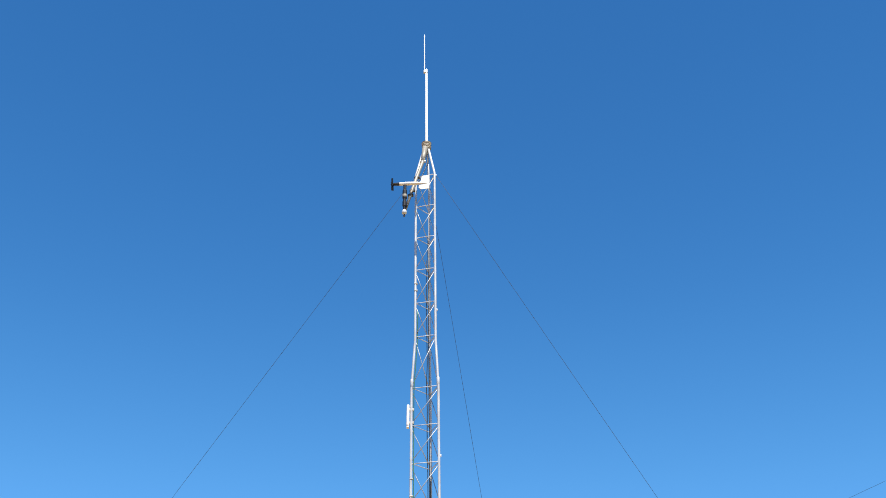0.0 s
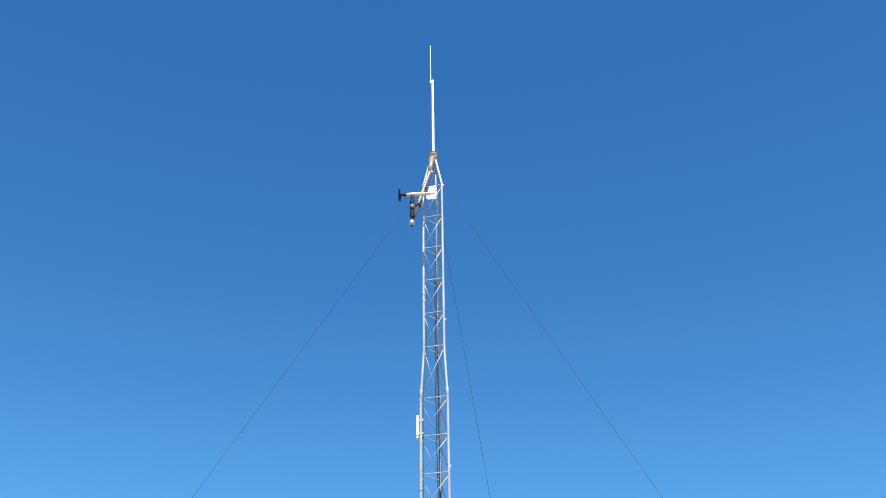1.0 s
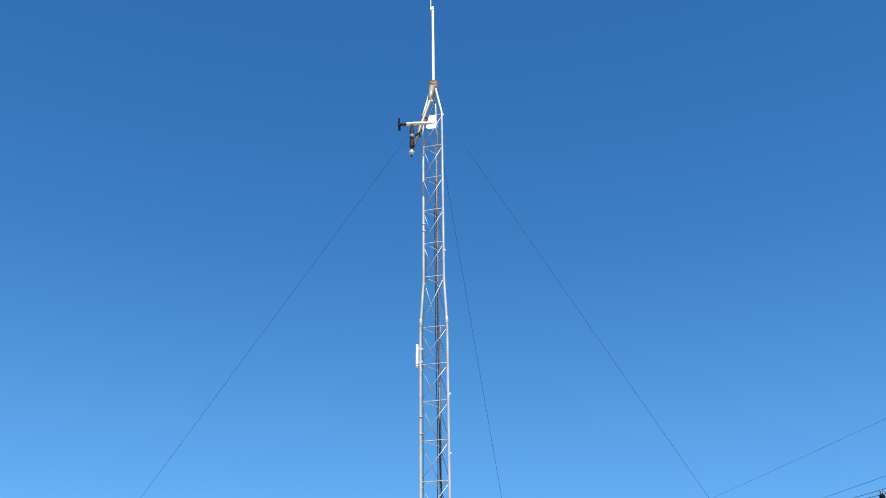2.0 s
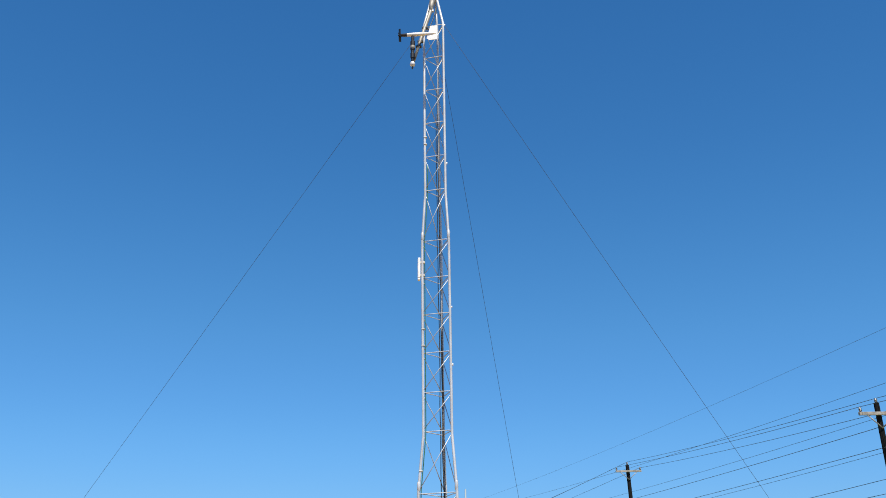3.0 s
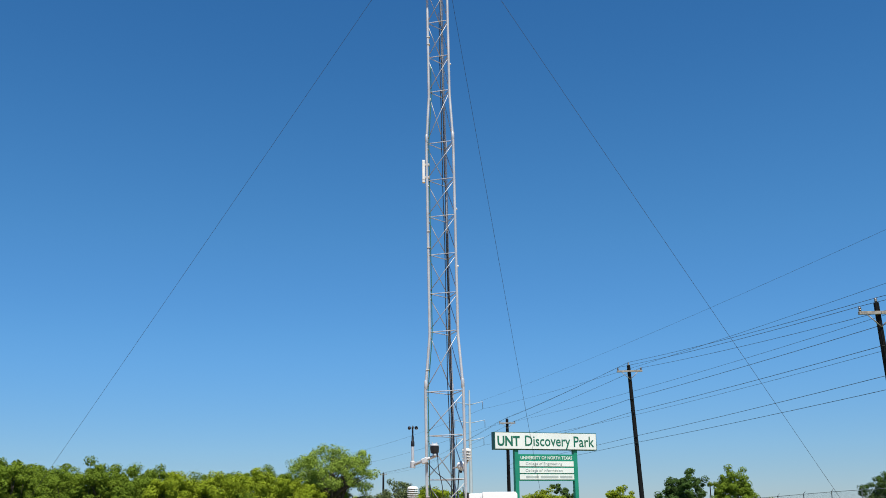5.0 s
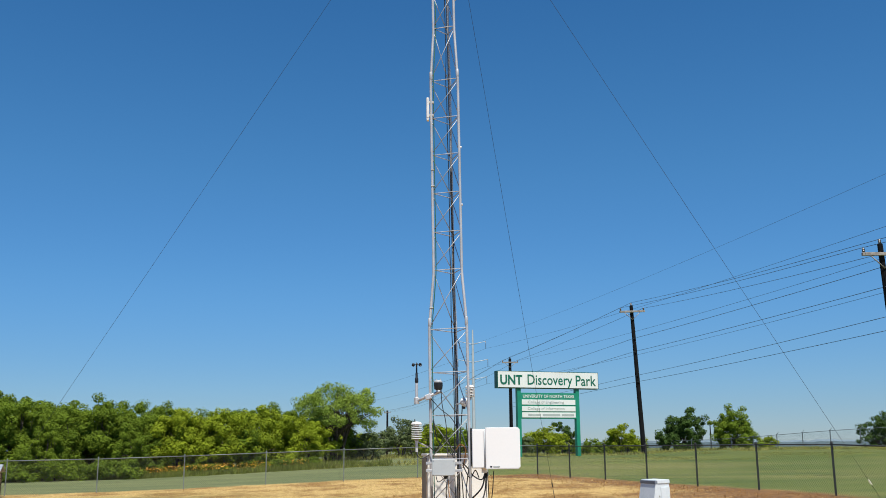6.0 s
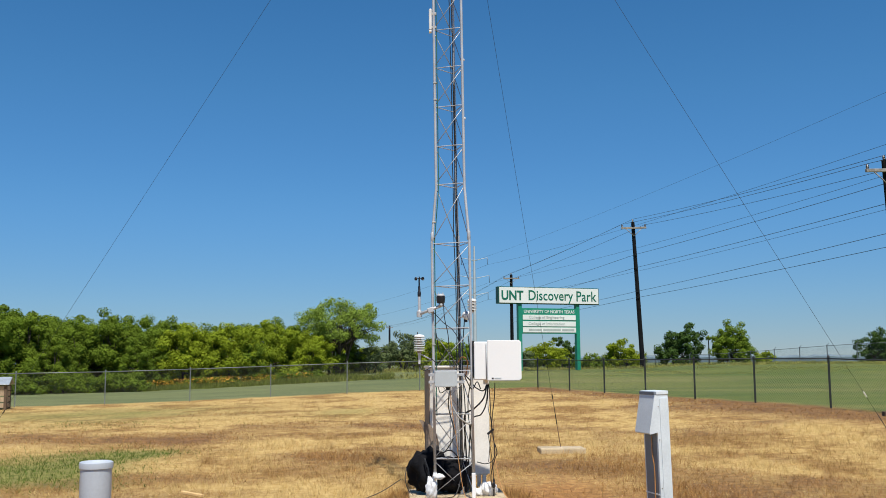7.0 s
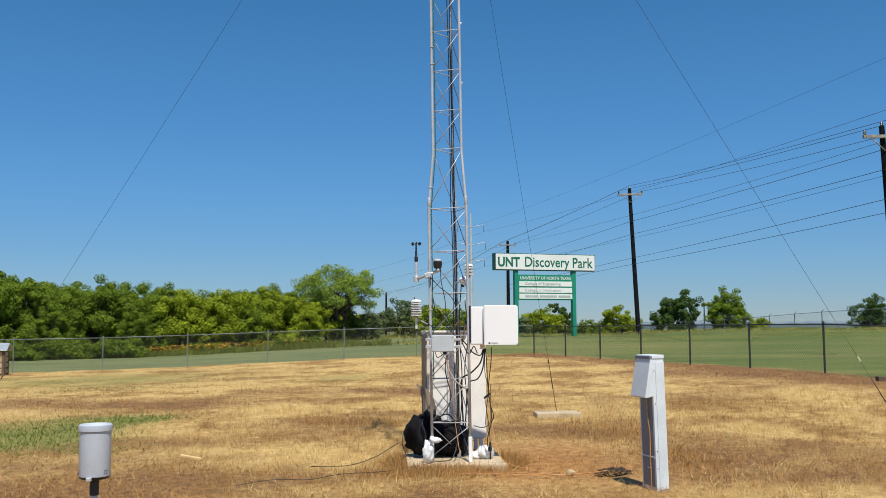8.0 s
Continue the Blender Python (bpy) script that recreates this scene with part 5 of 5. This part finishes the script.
tree("field_bush", at_ground(31.5, 84), 1.9, 2.8, LEAF_YELLOW, 38, "low yellow-green bush by the fence", 0.02, 26, 90, 0.15, 3, 0.14)
tree("field_tree", at_ground(40.6, 80), 4.0, 4.2, LEAF_DARK, 39, "small dark green tree by the far fence", 0.02, 100, 100, 0.14, 2, 0.095, 0.3)
tree("field_bush", at_ground(13.2, 90), 1.6, 3.4, LEAF_GREY, 40, "low grey-green bush in the field", 0.02, 26, 80, 0.15, 3, 0.14)
for i, (x, y, h, wide, mat) in enumerate(((4.4, 86, 1.9, 4.0, LEAF_GREY), (8.6, 92, 1.9, 4.4, LEAF_GREY), (13.6, 80, 1.7, 3.4, LEAF), (18.9, 90, 1.9, 4.0, LEAF_GREY), (-1.6, 62, 2.3, 4.4, LEAF_GREY), (0.9, 66, 2.2, 4.0, LEAF_YELLOW))):
    tree("field_bush", at_ground(x, y), h, wide, mat, 60 + i, "low hazy green bush along the field's edge", 0.02, 60, 70, 0.13, 3, 0.10)
tree("field_bush", at_ground(24.2, 88), 1.3, 3.2, LEAF, 41, "low green bush in the field", 0.02, 24, 80, 0.15, 3, 0.14)


def thin_pole():
    x, y = 27.2, 89.0
    w = thing("thin_far_pole", (x, y, G(x, y)), "thin dark pole among the far trees", "pole")
    h = 4.15 - G(x, y)
    turned("shaft", [(0.07, -0.2), (0.06, h * 0.6), (0.045, h)], POLE_WOOD, w, 8)
    turned("pole_cap", [(0.08, h), (0.08, h + 0.06), (0.03, h + 0.1)], GALV, w, 8)


thin_pole()

# ---- far woods along the horizon ----
far_v, far_f = [], []
rng = np.random.default_rng(5)
xs = np.arange(-1500, 1501, 12.0)
tops = 5.0 + 5 * value_noise(xs * 0.01, xs * 0 + 1.5, 8, 5) + 3 * rng.random(len(xs))
for k, (x, t) in enumerate(zip(xs, tops)):
    for y, z in ((1490, -3), (1490, t * 0.7), (1500, t), (1520, t * 0.6), (1520, -3)):
        far_v.append((x, y, z))
for k in range(len(xs) - 1):
    for j in range(4):
        a = k * 5 + j
        far_f.append((a, a + 5, a + 6, a + 1))
tagged(solid("backdrop", far_v, far_f, HAZE), "blue hazy line of distant woods", "far woods", kind="structure")


# ---- grass ----
def blades(name, x, y, length, width, lean, mat, label, seed, category="grass", lift=0.0):
    rng = np.random.default_rng(seed)
    n = len(x)
    z = height(x, y) + 0.05 * (value_noise(x * 1.3, y * 1.3, 3, 4) - 0.5) * (np.abs(x) < 40) * (y < 60) - 0.01 + lift
    base = np.stack([x, y, z], 1)
    a, tilt = rng.random(n) * 2 * np.pi, np.abs(rng.normal(lean, 0.35, n))
    ln = length * (0.5 + rng.random(n))
    tip = base + np.stack([np.cos(a) * np.sin(tilt), np.sin(a) * np.sin(tilt), np.cos(tilt) + 0.08], 1) * ln[:, None]
    b = rng.random(n) * np.pi
    side = np.stack([np.cos(b), np.sin(b), np.zeros(n)], 1) * (width * (0.6 + 0.8 * rng.random(n)))[:, None] / 2
    v = np.stack([base - side, base + side, tip], 1).reshape(-1, 3)
    ob = quick_mesh(name, v, np.arange(3 * n).reshape(n, 3), mat)
    return tagged(ob, label, category, kind="stuff")


def scatter(n, d0, d1, seed, spread=0.53):
    rng = np.random.default_rng(seed)
    d = d0 * (d1 / d0) ** rng.random(n)
    return (rng.random(n) * 2 - 1) * spread * d, d + EYE_Y, rng


def tufts(x, y, rng, per, r):
    x, y = np.repeat(x, per), np.repeat(y, per)
    return x + rng.normal(0, 1, len(x)) * r, y + rng.normal(0, 1, len(y)) * r


def clear_of_pad(x, y):
    return ~((np.abs(x - 0.09) < 0.56) & (np.abs(y - 0.25) < 0.56)) & ~((np.abs(x - 1.9) < 0.42) & (np.abs(y - 5.52) < 0.21))


x, y, rng = scatter(80000, 7.0, 46, 101)
soil, green, dust = soil_amount(x, y), green_amount(x, y), path_amount(x, y)
inside = outside(x, y) < -0.2
kind_of = rng.random(len(x))
clumpy = (value_noise(x * 4.5, y * 4.5, 88, 2) > 0.40) | (y > 5)
keep = inside & clumpy & (kind_of > soil * 0.97) & (green < 0.35) & (kind_of > dust * 0.9)
tx, ty = tufts(x[keep], y[keep], rng, 8, 0.06)
ok = clear_of_pad(tx, ty)
tx, ty = tx[ok], ty[ok]
far_k = (ty - EYE_Y) / 10
blades("dry_grass", tx, ty, 0.038 + 0.008 * far_k, 0.0042 * np.maximum(1, far_k), 1.2, STRAW, "short mown straw-coloured dry grass", 1)
keep = inside & (soil > 0.3) & (kind_of < 0.5) & (green < 0.4) & (kind_of > dust * 0.9)
tx, ty = tufts(x[keep], y[keep], rng, 5, 0.09)
ok = clear_of_pad(tx, ty)
tx, ty = tx[ok], ty[ok]
far_k = (ty - EYE_Y) / 10
blades("dead_stalks", tx, ty, 0.062 + 0.003 * far_k, 0.0055 * np.maximum(1, far_k), 1.0, BROWN_GRASS, "brown dead stalks and trampled growth", 2)
x, y, rng = scatter(42000, 7.0, 18, 105)
keep = (outside(x, y) < -0.5) & (green_amount(x, y) < 0.35) & (rng.random(len(x)) > 0.55 * path_amount(x, y) + 0.7 * soil_amount(x, y))
x, y = x[keep], y[keep]
ok = clear_of_pad(x, y)
blades("loose_straw", x[ok], y[ok], 0.115, 0.0052, 1.42, STRAW, "long loose straws lying flat on the mown ground", 9, "straw", 0.035)
x, y, rng = scatter(46000, 7.0, 18, 106)
keep = (outside(x, y) < -0.5) & (green_amount(x, y) < 0.35) & clear_of_pad(x, y) & (value_noise(x * 1.4, y * 1.8, 19, 3) > 0.48)
blades("brown_litter", x[keep], y[keep], 0.085, 0.006, 1.35, BROWN_GRASS, "trampled brown litter among the straw", 10, "straw", 0.03)
rng = np.random.default_rng(77)
gx0, gy0 = rng.uniform(-10, -2.6, 60000), rng.uniform(-1, 14, 60000)
keep = rng.random(60000) < green_amount(gx0, gy0) * 1.2
blades("green_tufts", gx0[keep], gy0[keep], 0.062, 0.012, 0.9, GREEN_GRASS, "patch of fresh green grass in the dry yard", 3)
# raised straw tufts and taller brown weeds
tx0, ty0 = rng.uniform(-4.0, 8.0, 3600), rng.uniform(-3.0, 9.0, 3600)
keep = (outside(tx0, ty0) < -0.6) & (rng.random(3600) > soil_amount(tx0, ty0) * 1.1) & (path_amount(tx0, ty0) < 0.25) & (green_amount(tx0, ty0) < 0.3)
tx, ty = tufts(tx0[keep], ty0[keep], rng, 16, 0.035)
ok = clear_of_pad(tx, ty)
blades("straw_tufts", tx[ok], ty[ok], 0.10, 0.005, 0.55, STRAW, "raised tufts of pale dry grass in the mown yard", 21)
wx0 = np.concatenate([rng.normal(2.6, 0.5, 240), rng.normal(-0.25, 0.33, 240), rng.normal(2.75, 0.35, 180), rng.normal(-1.7, 0.5, 140)])
wy0 = np.concatenate([rng.normal(3.8, 1.3, 240), rng.normal(-0.62, 0.16, 240), rng.normal(0.3, 0.8, 180), rng.normal(4.9, 0.5, 140)])
tx, ty = tufts(wx0, wy0, rng, 9, 0.04)
ok = clear_of_pad(tx, ty)
blades("brown_weeds", tx[ok], ty[ok], 0.125, 0.0055, 0.7, BROWN_GRASS, "taller dead brown weeds standing in the yard", 22, "weeds")
# stubble round the pad
a, r = rng.random(6500) * 2 * np.pi, rng.normal(0.74, 0.09, 6500)
px, py = 0.09 + r * np.cos(a) * 0.95, 0.22 + r * np.sin(a) * 0.9
ok = clear_of_pad(px, py)
blades("pad_stubble", px[ok], py[ok], 0.13, 0.006, 0.8, BROWN_GRASS, "dry stalks crowding the concrete pad", 4)
x, y, rng = scatter(60000, 22, 95, 103, 0.60)
keep = (outside(x, y) > 0.15) & (y > 11) & (x > -1 + 0.1 * y) & (rng.random(len(x)) < 0.4)
x, y = x[keep], y[keep]
tx, ty = tufts(x, y, rng, 3, 0.15)
far_k = (ty - EYE_Y) / 30
blades("field_grass", tx, ty, 0.036 * np.sqrt(far_k), 0.018 * far_k, 1.15, FIELD_GRASS, "rough green field grass beyond the fences", 5)
rng = np.random.default_rng(91)
mx, my = rng.uniform(-24, 44, 110000), rng.uniform(36, 66, 110000)
keep = (value_noise(mx * 0.25, my * 0.5, 61, 3) > 0.46) & (my > 40 + 0.12 * (mx + 24) - 3 * (mx > -7))
blades("meadow_grass", mx[keep], my[keep], np.where(mx[keep] > 3, 0.07 + 0.10 * smooth(46, 50, my[keep]), 0.22), 0.05, 0.7, MEADOW, "tall dry yellow-green meadow grass", 6)
wx, wy = rng.uniform(-19.0, -3.0, 26000), rng.uniform(0, 1, 26000)
wy = 38.7 + 0.06 * (wx + 17) + wy * 4.2
keep = value_noise(wx * 0.7, wy * 1.0, 71, 3) > 0.36
blades("verge_weeds", wx[keep], wy[keep], 0.23, 0.05, 0.6, WEEDS, "rank green weeds before the thicket", 8, "weeds")
fx, fy = rng.uniform(-16.4, -7.4, 9000), rng.uniform(0, 1, 9000)
fy = 40.0 + 0.02 * (fx + 17) + fy * 2.4
keep = (value_noise(fx * 0.9, fy * 1.3, 75, 3) > 0.37 + 0.10 * (fx > -11.8)) & (rng.random(9000) < np.where(fx > -11.8, 0.16, 0.34))
blades("wildflowers", fx[keep], fy[keep], 0.062, 0.068, 0.9, FLOWER, "drift of orange wildflowers before the thicket", 7, "flowers", 0.22 + 0.30 * rng.random(int(keep.sum())))

# ---- small loose bits ----
tag = thing("inline_plug", (0.50, 0.10, 0.06), "black inline plug hanging by a thin lead", "plug")
lumpy("plug_body", (0, 0, 0.13), (0.020, 0.018, 0.045), BLACK, tag, 31, 0.12, 4, 3)
turned("plug_collar", [(0.010, 0.16), (0.013, 0.17), (0.013, 0.19), (0.006, 0.21)], BLACK, tag, 10)
cable("pigtail", [(0, 0, 0.2), (-0.01, 0.0, 0.35), (-0.03, -0.05, 0.5), (-0.06, -0.1, 0.7)], 0.004, CABLE, tag)
slab("plug_foot", (0, 0, 0.045), (0.018, 0.018, 0.09), BLACK, tag, 0.004)
stick = thing("dry_bark_chip", (-2.98, 0.42, G(-2.98, 0.42)), "pale splinter of wood on dry grass", "stick", rz=-12)
slab("splinter", (0, 0, 0.07), (0.28, 0.05, 0.035), material("fresh_split_wood", (0.66, 0.44, 0.20), 0.8, 0, 0.15, 12, 90, 0.2), stick, 0.008, Matrix.Rotation(radians(8), 4, "Y"))
stone = lumpy("pale_stone", (1.31, -0.65, 0.03), (0.045, 0.035, 0.03), CONCRETE, None, 15, 0.3, 4, 3)
tagged(stone, "small pale stone on trodden dust", "stone")
# low lump whose near-black colour stands for the shade inside the hole
hole = lumpy("dug_hole_lump", (1.80, -0.47, 0.0), (0.17, 0.13, 0.045), material("shaded_hole_soil", (0.035, 0.02, 0.012), 0.95, 0, 0.3, 20, 90, 0.8), None, 16, 0.5, 5, 4)
tagged(hole, "soil lump coloured dark for the shade in a dug hole", "soil heap")
